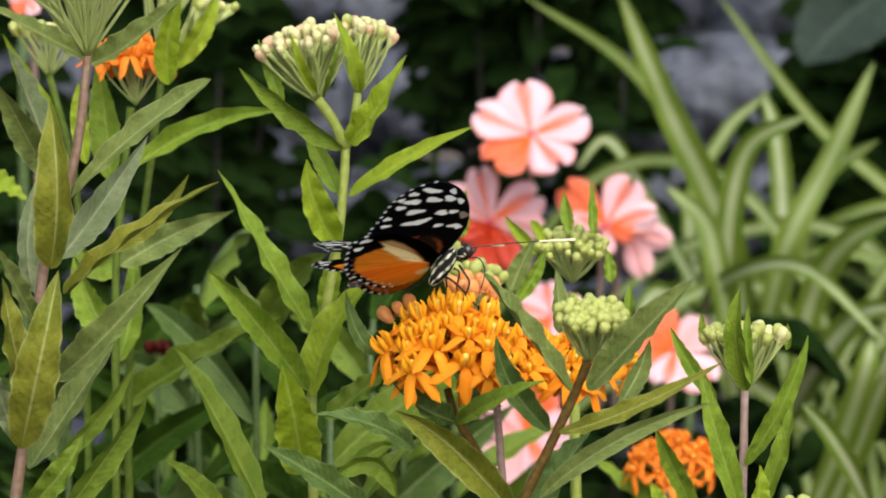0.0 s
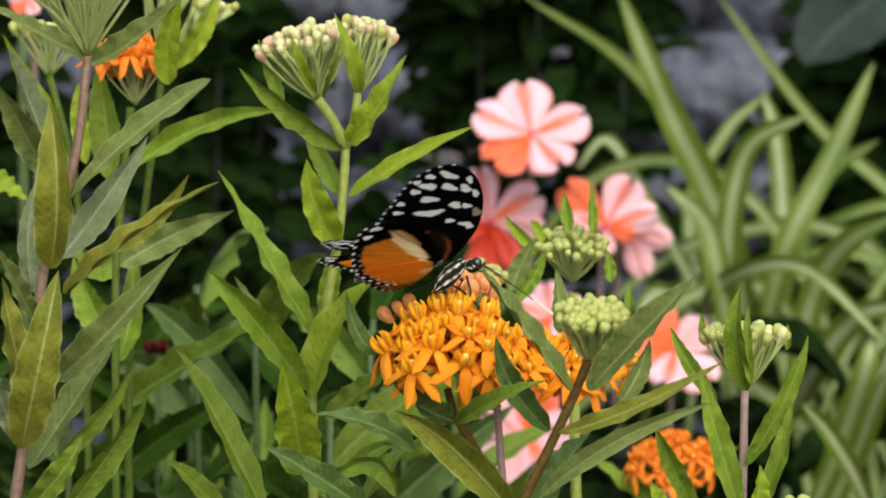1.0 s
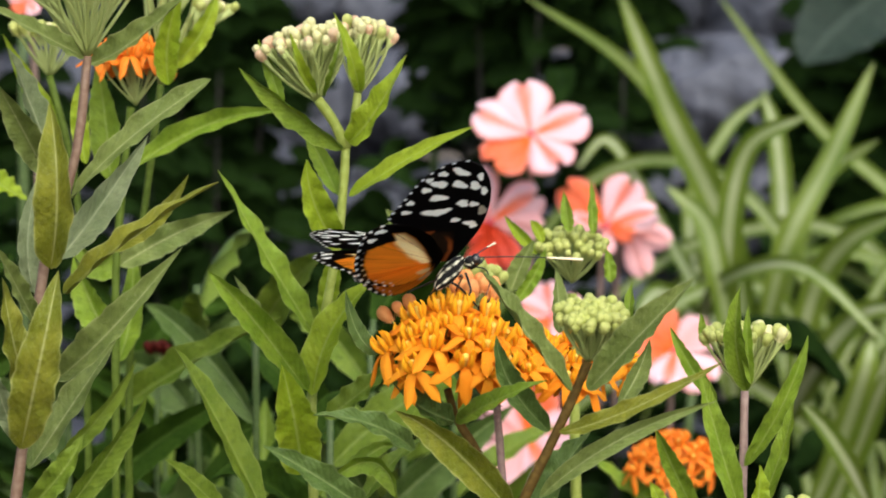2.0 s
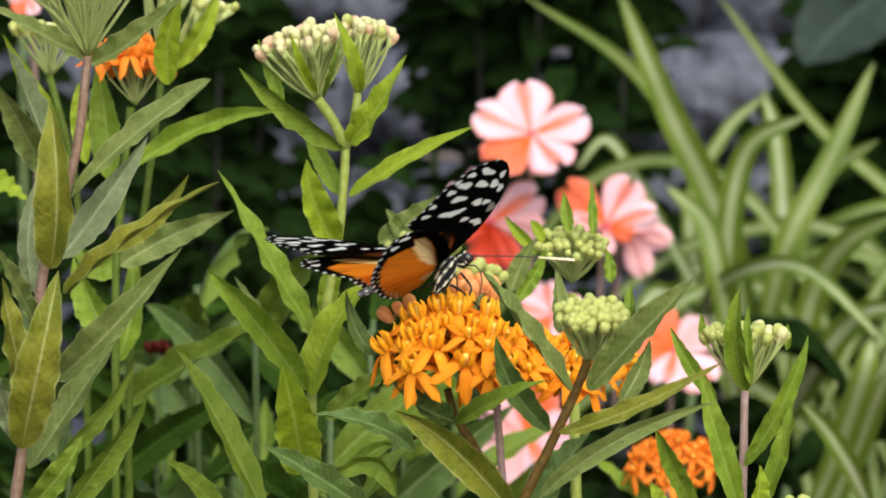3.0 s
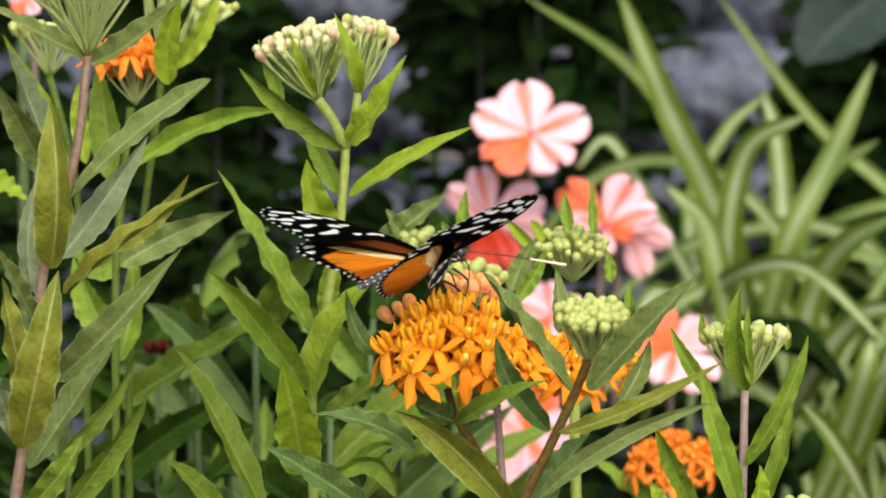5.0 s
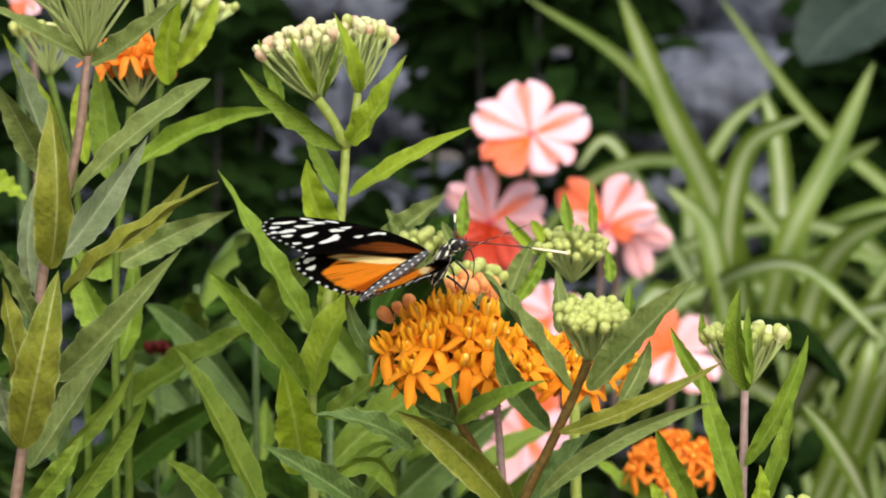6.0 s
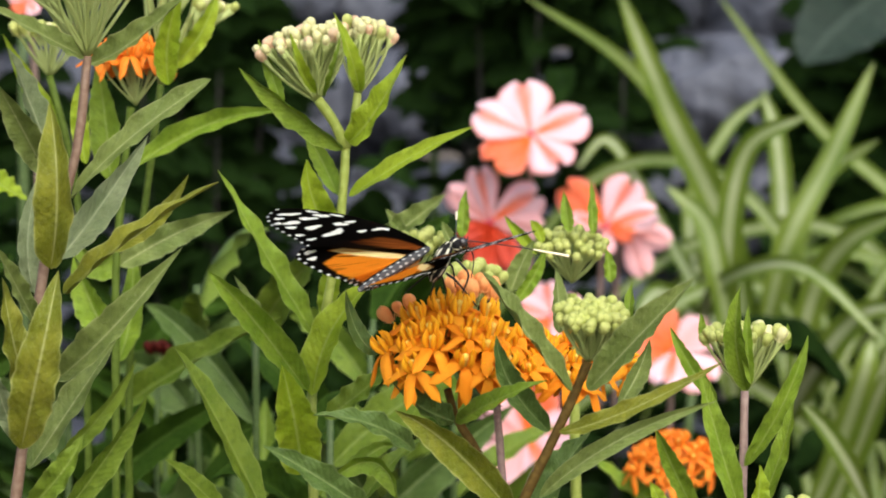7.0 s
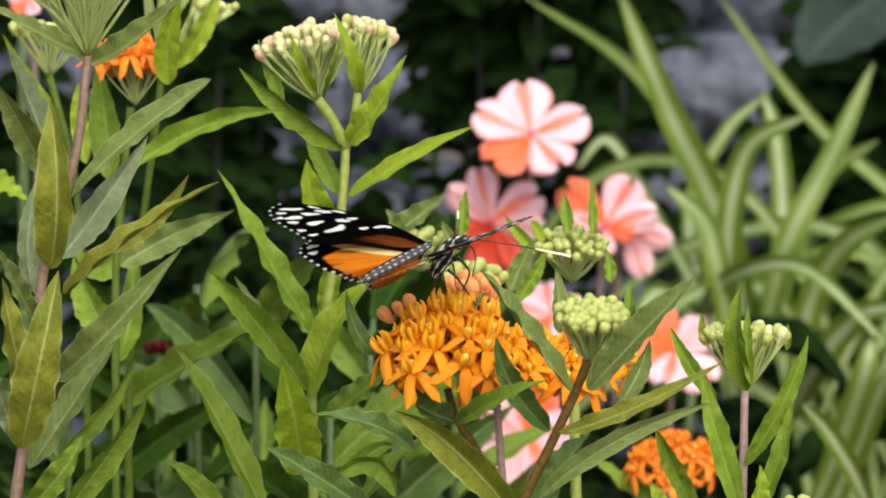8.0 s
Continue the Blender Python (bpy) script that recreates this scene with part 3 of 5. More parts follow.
def tall_milkweed():
    p = milkweed((-0.036, 0.755, 0.0), "tall fresh green milkweed with twin heads of unopened buds")
    stem(p, [(-0.036, 0.755, -0.01), (-0.034, 0.755, 0.4), (-0.0309, 0.7467, 0.6223), (-0.0314, 0.7491, 0.6493), (-0.0283, 0.7507, 0.6682), (-0.0253, 0.7523, 0.6857), (-0.0238, 0.7534, 0.6992), (-0.0233, 0.7543, 0.7089)], 0.0017, 0.0011, STEM_GREEN)
    stem(p, [(-0.0233, 0.7542, 0.7083), (-0.0262, 0.7538, 0.7147), (-0.0300, 0.7533, 0.7201)], 0.0014, 0.0012, STEM_GREEN)
    stem(p, [(-0.0233, 0.7542, 0.7083), (-0.0214, 0.7558, 0.7146), (-0.0205, 0.7574, 0.7213)], 0.0012, 0.0010, STEM_GREEN)
    bud_umbel(p, (-0.0302, 0.7532, 0.7197), (-0.2, -0.02, 1), 0.0165, 80, 0.0022, [BUD_CREAM, BUD_CREAM, BUD_CREAM, BUD_CREAM, BUD_PINK, BUD_CREAM, BUD_PINK, BUD_CREAM], 41, 31, flat=0.05)
    bud_umbel(p, (-0.0205, 0.7573, 0.7209), (0.12, 0.06, 1), 0.0160, 44, 0.0022, [BUD_CREAM, BUD_GREEN, BUD_CREAM, BUD_CREAM, BUD_PINK, BUD_CREAM, BUD_CREAM, BUD_PINK], 28, 32, flat=0.05)
    leaf(p, (-0.0240, 0.7512, 0.7081), (-0.0366, 0.7450, 0.7177), (-0.0479, 0.7409, 0.7278), 0.0062, GREEN, 35)
    leaf(p, (-0.0225, 0.7514, 0.7098), (-0.0163, 0.7450, 0.7178), (-0.0086, 0.7432, 0.7309), 0.0067, FRESH, 15)
    leaf(p, (-0.0198, 0.7504, 0.7220), (-0.0215, 0.7431, 0.7305), (-0.0257, 0.7420, 0.7409), 0.0043, FRESH, -10)
    leaf(p, (-0.0283, 0.7453, 0.7209), (-0.0256, 0.7359, 0.7281), (-0.0239, 0.7346, 0.7357), 0.0019, GREEN, 30)
    leaf(p, (-0.0297, 0.7404, 0.7220), (-0.0332, 0.7309, 0.7289), (-0.0352, 0.7296, 0.7363), 0.0029, FRESH, -15)
    leaf(p, (-0.0383, 0.7521, 0.7182), (-0.0410, 0.7528, 0.7262), (-0.0441, 0.7535, 0.7343), 0.0035, GREEN, -10)
    leaf(p, (-0.0225, 0.7512, 0.6970), (-0.0085, 0.7440, 0.7065), (0.0073, 0.7397, 0.7142), 0.0048, FRESH, 40)
    leaf(p, (-0.0248, 0.7492, 0.6846), (-0.0302, 0.7431, 0.6958), (-0.0321, 0.7410, 0.7065), 0.0078, FRESH, -10)
    leaf(p, (-0.0252, 0.7553, 0.6970), (-0.0292, 0.7590, 0.7049), (-0.0343, 0.7618, 0.7139), 0.0051, GREEN, -15)
    leaf(p, (-0.0306, 0.7474, 0.6642), (-0.0413, 0.7420, 0.6836), (-0.0528, 0.7388, 0.7040), 0.0067, GREEN, -30)
    leaf(p, (-0.0321, 0.7442, 0.6513), (-0.0440, 0.7357, 0.6685), (-0.0551, 0.7318, 0.6811), 0.0075, GREEN, -30)
    leaf(p, (-0.0362, 0.7597, 0.6561), (-0.0444, 0.7606, 0.6664), (-0.0506, 0.7615, 0.6769), 0.0046, SAGE, -20)
    leaf(p, (-0.0313, 0.7461, 0.6497), (-0.0267, 0.7435, 0.6662), (-0.0150, 0.7416, 0.6785), 0.0094, FRESH, 25)
    leaf(p, (-0.0284, 0.7536, 0.6672), (-0.0271, 0.7564, 0.6758), (-0.0251, 0.7594, 0.6864), 0.0054, FRESH, 10)
    leaf(p, (-0.0333, 0.7375, 0.6320), (-0.0345, 0.7287, 0.6460), (-0.0375, 0.7269, 0.6595), 0.0111, FRESH, -5)
    leaf(p, (-0.0282, 0.7456, 0.6443), (-0.0193, 0.7422, 0.6515), (-0.0112, 0.7398, 0.6586), 0.0062, DIM_GREEN, 25)
    leaf(p, (-0.0417, 0.7318, 0.6235), (-0.0526, 0.7288, 0.6474), (-0.0623, 0.7252, 0.6638), 0.0072, DIM_GREEN, -28)
    leaf(p, (-0.0877, 0.8530, 0.6319), (-0.0692, 0.8441, 0.6457), (-0.0428, 0.8352, 0.6589), 0.0085, DIM_GREEN, 20)
    leaf(p, (-0.0509, 0.7317, 0.6229), (-0.0578, 0.7274, 0.6316), (-0.0644, 0.7230, 0.6379), 0.0055, DIM_GREEN, -20)
    leaf(p, (-0.0196, 0.7518, 0.6228), (-0.0128, 0.7526, 0.6323), (-0.0033, 0.7582, 0.6384), 0.0046, DIM_GREEN, 25)
    leaf(p, (-0.0261, 0.7819, 0.6234), (-0.0178, 0.7925, 0.6290), (-0.0120, 0.7926, 0.6304), 0.0043, DIM_GREEN, 25)
    lower_leaves(p, -0.035, 0.755, 0.58, [DIM_GREEN, REAR, DIM_GREEN], 24)


tall_milkweed()


def orange_milkweed():
    p = milkweed((0.008, 0.715, 0.0), "milkweed in full bloom with bright orange flower cluster")
    stem(p, [(0.008, 0.715, -0.01), (0.010, 0.712, 0.4), (0.0109, 0.6973, 0.6308), (0.0077, 0.6964, 0.6437), (0.0030, 0.6960, 0.6513), (0.0010, 0.6946, 0.6579)], 0.0013, 0.0009, STEM_BROWN)
    flower_umbel(p, (0.0016, 0.6950, 0.6628), (-0.02, -0.22, 1), 0.0130, 35, 0.0086, AMBER, 88, 41, pedicel=PEDICEL_RED)
    flower_umbel(p, (0.0155, 0.7096, 0.6572), (0.0, -0.2, 1), 0.0117, 14, 0.0084, AMBER, 70, 43, pedicel=PEDICEL_RED)
    bud_umbel(p, (0.0070, 0.7156, 0.6687), (0.05, -0.1, 1), 0.0099, 12, 0.0033, [BUD_PEACH], 32, 44)
    bud_umbel(p, (-0.0062, 0.7055, 0.6680), (-0.5, 0.1, 1), 0.0070, 3, 0.0030, [BUD_PEACH], 30, 45)
    leaf(p, (0.0026, 0.6940, 0.6510), (-0.0049, 0.6894, 0.6554), (-0.0116, 0.6849, 0.6616), 0.0063, DEEP, -25)
    leaf(p, (0.0028, 0.6920, 0.6509), (0.0116, 0.6696, 0.6593), (0.0220, 0.6630, 0.6641), 0.0046, GREEN, 25)
    leaf(p, (-0.0060, 0.6737, 0.6477), (-0.0155, 0.6642, 0.6549), (-0.0275, 0.6594, 0.6572), 0.0055, DEEP, -25)
    leaf(p, (0.0151, 0.6625, 0.6355), (0.0019, 0.6538, 0.6508), (-0.0101, 0.6496, 0.6595), 0.0078, OLIVE, -15)
    leaf(p, (-0.0147, 0.6527, 0.6372), (-0.0261, 0.6435, 0.6470), (-0.0369, 0.6390, 0.6537), 0.0061, DEEP, -20)
    leaf(p, (-0.0141, 0.6953, 0.6660), (-0.0188, 0.6957, 0.6704), (-0.0217, 0.6966, 0.6801), 0.0043, DEEP, -20)
    leaf(p, (0.0234, 0.6839, 0.6503), (0.0148, 0.6779, 0.6613), (0.0115, 0.6758, 0.6722), 0.0059, DEEP, -20)
    leaf(p, (-0.0108, 0.7123, 0.6308), (-0.0173, 0.7130, 0.6385), (-0.0289, 0.7123, 0.6308), 0.0052, GREEN, 30)
    lower_leaves(p, 0.010, 0.712, 0.56, [DEEP, OLIVE], 25)
    q = milkweed((0.014, 0.725, 0.0), "milkweed with mauve stem and orange flowers")
    stem(q, [(0.014, 0.725, -0.01), (0.014, 0.725, 0.4), (0.0142, 0.7121, 0.6282), (0.0129, 0.7134, 0.6437), (0.0123, 0.7143, 0.6533), (0.0129, 0.7148, 0.6591)], 0.0012, 0.0009, STEM_PINK)
    flower_umbel(q, (0.0258, 0.7095, 0.6559), (0.1, -0.2, 1), 0.0102, 12, 0.0076, AMBER, 80, 46, pedicel=PEDICEL_RED)
    flower_umbel(q, (0.0388, 0.7150, 0.6617), (0.3, -0.2, 0.4), 0.0032, 4, 0.0089, AMBER, 80, 47, pedicel=PEDICEL_RED)
    leaf(q, (0.0129, 0.7141, 0.6514), (0.0073, 0.7244, 0.6539), (0.0008, 0.7299, 0.6598), 0.0052, DEEP, 0)
    lower_leaves(q, 0.014, 0.725, 0.56, [DEEP, GREEN], 26)


orange_milkweed()


def bud_milkweed():
    p = milkweed((0.012, 0.66, 0.0), "milkweed with dark stem and a dense head of green buds")
    stem(p, [(0.012, 0.66, -0.01), (0.013, 0.66, 0.4), (0.0161, 0.6528, 0.6384), (0.0238, 0.6541, 0.6543), (0.0279, 0.6549, 0.6631), (0.0303, 0.6554, 0.6690)], 0.0014, 0.0010, STEM_BROWN)
    bud_umbel(p, (0.0305, 0.6554, 0.6690), (0.05, -0.3, 1), 0.0112, 84, 0.0021, [BUD_GREEN], 37, 51, flat=0.2)
    leaf(p, (0.0268, 0.6499, 0.6636), (0.0163, 0.6412, 0.6789), (0.0077, 0.6372, 0.6901), 0.0051, SAGE, -40)
    leaf(p, (0.0301, 0.6500, 0.6638), (0.0406, 0.6411, 0.6772), (0.0514, 0.6371, 0.6885), 0.0072, SAGE, 25)
    leaf(p, (0.0242, 0.6492, 0.6550), (0.0388, 0.6397, 0.6614), (0.0575, 0.6356, 0.6717), 0.0042, OLIVE, 30)
    leaf(p, (0.0201, 0.6480, 0.6416), (0.0354, 0.6391, 0.6545), (0.0558, 0.6349, 0.6635), 0.0045, SAGE, 30, twist=-20)
    leaf(p, (0.0180, 0.6575, 0.6358), (0.0241, 0.6613, 0.6448), (0.0313, 0.6641, 0.6528), 0.0078, DEEP, 15)
    leaf(p, (0.0247, 0.6659, 0.6738), (0.0247, 0.6665, 0.6810), (0.0239, 0.6671, 0.6877), 0.0040, SAGE, -5)
    leaf(p, (0.0384, 0.6637, 0.6716), (0.0393, 0.6643, 0.6788), (0.0401, 0.6649, 0.6850), 0.0031, GREEN, 5)
    leaf(p, (0.0376, 0.6695, 0.6575), (0.0422, 0.6751, 0.6641), (0.0446, 0.6757, 0.6714), 0.0046, SAGE, 10)
    lower_leaves(p, 0.013, 0.66, 0.56, [DEEP, OLIVE], 27)
    q = milkweed((0.035, 0.79, 0.0), "small milkweed with green buds behind the orange flowers")
    stem(q, [(0.035, 0.79, -0.01), (0.036, 0.79, 0.5), (0.0327, 0.7844, 0.6517), (0.0323, 0.7860, 0.6700)], 0.0024, 0.0013, STEM_GREEN)
    bud_umbel(q, (0.0323, 0.7863, 0.6728), (0, -0.3, 1), 0.0118, 44, 0.0021, [BUD_GREEN], 44, 52)
    leaf(q, (0.0167, 0.7662, 0.6727), (0.0190, 0.7667, 0.6789), (0.0224, 0.7673, 0.6852), 0.0052, SAGE, 10)
    leaf(q, (0.0177, 0.7659, 0.6700), (0.0222, 0.7665, 0.6762), (0.0251, 0.7671, 0.6833), 0.0039, GREEN, 10)
    leaf(q, (0.0313, 0.7774, 0.6863), (0.0306, 0.7778, 0.6912), (0.0299, 0.7783, 0.6964), 0.0034, GREEN, 0)
    leaf(q, (0.0372, 0.7773, 0.6856), (0.0369, 0.7779, 0.6919), (0.0365, 0.7785, 0.6992), 0.0028, GREEN, 0)
    leaf(q, (0.0234, 0.7819, 0.6803), (0.0191, 0.7823, 0.6852), (0.0153, 0.7827, 0.6899), 0.0031, FRESH, -20)
    leaf(q, (0.0417, 0.7813, 0.6733), (0.0414, 0.7817, 0.6775), (0.0405, 0.7820, 0.6820), 0.0034, GREEN, 0)
    leaf(q, (0.0248, 0.7821, 0.6831), (0.0234, 0.7825, 0.6866), (0.0217, 0.7826, 0.6887), 0.0031, FRESH, -20)
    leaf(q, (-0.0163, 0.7971, 0.6818), (-0.0077, 0.7976, 0.6878), (0.0009, 0.7982, 0.6943), 0.0063, SAGE, 25)
    leaf(q, (-0.0103, 0.7972, 0.6826), (-0.0120, 0.7975, 0.6868), (-0.0146, 0.7978, 0.6904), 0.0040, SAGE, -10)
    leaf(q, (0.0048, 0.7873, 0.6841), (0.0051, 0.7877, 0.6898), (0.0058, 0.7883, 0.6962), 0.0037, GREEN, 0)
    leaf(q, (0.0023, 0.7871, 0.6827), (0.0008, 0.7874, 0.6855), (-0.0003, 0.7876, 0.6881), 0.0028, SAGE, 0)
    bud_umbel(q, (-0.0056, 0.7965, 0.6747), (0, -0.2, 1), 0.0086, 22, 0.0026, [BUD_GREEN], 60, 53)
    bud_umbel(q, (0.0075, 0.7658, 0.6686), (0, -0.1, 1), 0.0091, 14, 0.0030, [BUD_GREEN], 45, 54)
    lower_leaves(q, 0.036, 0.79, 0.6, [GREEN, SAGE], 28)


bud_milkweed()


def right_milkweed():
    p = milkweed((0.067, 0.70, 0.0), "milkweed with mauve stem and a flat head of green buds")
    stem(p, [(0.067, 0.70, -0.01), (0.067, 0.70, 0.4), (0.0665, 0.6923, 0.6316), (0.0668, 0.6936, 0.6466), (0.0670, 0.6946, 0.6576)], 0.0012, 0.0009, STEM_PINK)
    bud_umbel(p, (0.0670, 0.6946, 0.6576), (0, 0.02, 1), 0.0126, 56, 0.0023, [BUD_GREEN, BUD_GREEN, BUD_CREAM, BUD_GREEN], 39, 61, flat=0.6)
    leaf(p, (0.0670, 0.6897, 0.6585), (0.0634, 0.6807, 0.6708), (0.0644, 0.6787, 0.6824), 0.0052, GREEN, 5)
    leaf(p, (0.0675, 0.6848, 0.6604), (0.0664, 0.6836, 0.6693), (0.0667, 0.6843, 0.6779), 0.0027, GREEN, 10)
    leaf(p, (0.0658, 0.6873, 0.6312), (0.0599, 0.6818, 0.6496), (0.0557, 0.6802, 0.6647), 0.0059, GREEN, -10)
    leaf(p, (0.0607, 0.6944, 0.6551), (0.0547, 0.6951, 0.6635), (0.0504, 0.6958, 0.6719), 0.0038, GREEN, -15)
    leaf(p, (0.0668, 0.6912, 0.6413), (0.0750, 0.6845, 0.6573), (0.0797, 0.6837, 0.6714), 0.0045, GREEN, 25)
    leaf(p, (0.0696, 0.6902, 0.6307), (0.0743, 0.6836, 0.6469), (0.0765, 0.6825, 0.6572), 0.0045, GREEN, 15)
    leaf(p, (0.0685, 0.6823, 0.6315), (0.0692, 0.6808, 0.6373), (0.0692, 0.6813, 0.6431), 0.0045, FRESH, 0)
    leaf(p, (0.0574, 0.7020, 0.6280), (0.0513, 0.6981, 0.6402), (0.0472, 0.6939, 0.6494), 0.0048, GREEN, -15)
    leaf(p, (0.0503, 0.6921, 0.6291), (0.0478, 0.6925, 0.6341), (0.0459, 0.6928, 0.6375), 0.0035, FRESH, -10)
    leaf(p, (0.0572, 0.6956, 0.6691), (0.0575, 0.6959, 0.6722), (0.0572, 0.6961, 0.6751), 0.0018, GREEN, 0)
    leaf(p, (0.0763, 0.6954, 0.6666), (0.0767, 0.6957, 0.6697), (0.0765, 0.6959, 0.6726), 0.0018, GREEN, 0)
    bud_umbel(p, (0.0772, 0.6820, 0.6264), (0, -0.1, 1), 0.0075, 14, 0.0023, [BUD_GREEN], 50, 62)
    lower_leaves(p, 0.067, 0.70, 0.56, [GREEN, SAGE], 29)
    q = milkweed((0.065, 0.96, 0.0), "milkweed behind with a deep orange flower cluster")
    stem(q, [(0.065, 0.96, -0.01), (0.067, 0.96, 0.4), (0.0699, 0.9495, 0.5876), (0.0702, 0.9502, 0.5962)], 0.0026, 0.0014, STEM_GREEN)
    flower_umbel(q, (0.0702, 0.9502, 0.5962), (0, -0.2, 1), 0.0129, 30, 0.0069, RUSSET, 80, 63)
    leaf(q, (0.0699, 0.9495, 0.5876), (0.0785, 0.9504, 0.5979), (0.0905, 0.9511, 0.6065), 0.0069, GREEN, 20)
    leaf(q, (0.0699, 0.9495, 0.5876), (0.0561, 0.9501, 0.5945), (0.0441, 0.9510, 0.6048), 0.0069, GREEN, -20)
    lower_leaves(q, 0.066, 0.96, 0.5, [GREEN, SAGE], 30)


right_milkweed()


def rear_milkweed(at, top, seed, mats):
    """A leafy shoot without flowers, among the others at the back of the bed."""
    p = milkweed((at[0], at[1], 0.0), "leafy green milkweed shoot in the shade of others")
    rng = random.Random(seed)
    lean = Vector((rng.uniform(-0.02, 0.02), rng.uniform(-0.02, 0.02), 0))
    b, t = Vector((at[0], at[1], -0.01)), Vector((at[0], at[1], top)) + lean
    stem(p, [b, (b + t) / 2 + lean * 0.3, t], 0.0018, 0.001, STEM_DARK)
    k = 0
    z = 0.2
    while z < top:
        c = b.lerp(t, (z + 0.01) / (top + 0.01))
        a = k * 2.4 + rng.uniform(-0.3, 0.3)
        n = rng.uniform(0.055, 0.085) * (1.0 if z < top - 0.08 else 0.7)
        w = Vector((math.cos(a), math.sin(a), 0))
        leaf(p, c, c + w * n * 0.45 + Vector((0, 0, n * 0.4)), c + w * n * rng.uniform(0.75, 1.0) + Vector((0, 0, n * rng.uniform(0.35, 0.8))), rng.uniform(0.009, 0.014), mats[rng.randrange(len(mats))], rng.uniform(-50, 50))
        z += rng.uniform(0.014, 0.024)
        k += 1


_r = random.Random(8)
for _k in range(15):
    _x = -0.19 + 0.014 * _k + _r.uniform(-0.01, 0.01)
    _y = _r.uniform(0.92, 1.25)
    # more of the shade-tinted leaf colour towards the west of the bed
    rear_milkweed((_x, _y), 0.75 - 0.087 * _y - _y * _r.uniform(0.018, 0.075) - 0.02 * max(0, _x), 100 + _k, (REAR, DIM_GREEN, DIM_GREEN, DEEP, REAR) if _x > -0.03 else (REAR, REAR, DEEP, REAR, DIM_GREEN) if _x > -0.09 else (REAR, REAR, REAR, REAR, DEEP))


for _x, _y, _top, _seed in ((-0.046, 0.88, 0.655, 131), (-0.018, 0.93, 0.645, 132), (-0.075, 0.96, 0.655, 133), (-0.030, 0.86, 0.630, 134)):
    rear_milkweed((_x, _y), _top, _seed, (DIM_GREEN, DEEP, REAR, DEEP))


# ---- impatiens ----
def petal_mesh(kind, seed):
    """A two-lobed petal, one unit long: pale pink, with orange along its middle or nearly all over."""
    n, across = 18, 18
    rng = random.Random(seed)
    verts, cols, faces = [], [], []
    # the red kind has the shade on a flower's lower petals put into its colour
    pale, deep = Vector((0.91, 0.66, 0.74)), Vector((0.70, 0.06, 0.015) if kind == "red" else (0.88, 0.15, 0.02))
    for sheet in (0, 1):
        for k in range(n + 1):
            s = k / n
            for j in range(across + 1):
                c = 2 * j / across - 1
                w = 0.50 * (0.10 + 0.90 * math.sin(min(1.0, s * 1.2) * math.pi / 2) ** 1.2) * math.sqrt(max(0.0, 1 - max(0, (s - 0.60) / 0.44) ** 2))
                notch = 0.15 * math.exp(-(c / 0.26) ** 2) * s ** 4
                z = 0.14 * s * s - 0.10 * abs(c) ** 2 * s + 0.05 * math.exp(-(c / 0.2) ** 2) * s * (1 - s) * -2 + 0.02 * math.sin(c * 7 + s * 4 + seed)
                verts.append(Vector((s - notch, c * w, z - sheet * 0.016)))
                lean = 0.12 * math.sin(seed * 2.3)
                width = 0.16 + 0.12 * math.sin(s * 3 + seed)
                star = max(0.0, 1 - max(0.0, abs(c - lean) - width) / 0.22) * (1 - 0.35 * s)
                rim = max(0.0, (abs(c) - 0.82) / 0.3)
                mixv = {"star": 0.06 + max(star, rim) * 0.9, "vivid": 0.9 - 0.25 * rim, "red": 0.95 - 0.2 * rim, "plain": 0.24 + 0.2 * star}[kind]
                mixv = max(0.0, min(1.0, mixv + 0.25 * (1 - s) ** 3 + rng.uniform(-0.05, 0.05)))
                cols.append(tuple(pale.lerp(deep, mixv)))
        o = sheet * (n + 1) * (across + 1)
        for k in range(n):
            for j in range(across):
                i = o + k * (across + 1) + j
                faces.append((i, i + across + 1, i + across + 2, i + 1) if sheet == 0 else (i + 1, i + across + 2, i + across + 1, i))
    return mesh_of("petal", verts, faces, PETAL_PINK, None, cols)


PETALS = {kind: [petal_mesh(kind, 3 * q + 1) for q in range(2)] for kind in ("star", "vivid", "red", "plain")}


def flower_heart():
    line = [Vector((0, 0, z)) for z in (-0.30, -0.12, 0.0, 0.05, 0.08)]
    v, f = tube_data(line, [0.03, 0.05, 0.075, 0.05, 0.02], 10)
    return mesh_of("flower", v, f, MAGENTA)


HEART_MESH = flower_heart()
FIVE = ((97, 1.0, "star"), (20, 1.0, "star"), (-58, 0.95, "star"), (-135, 0.95, "vivid"), (160, 1.0, "star"))


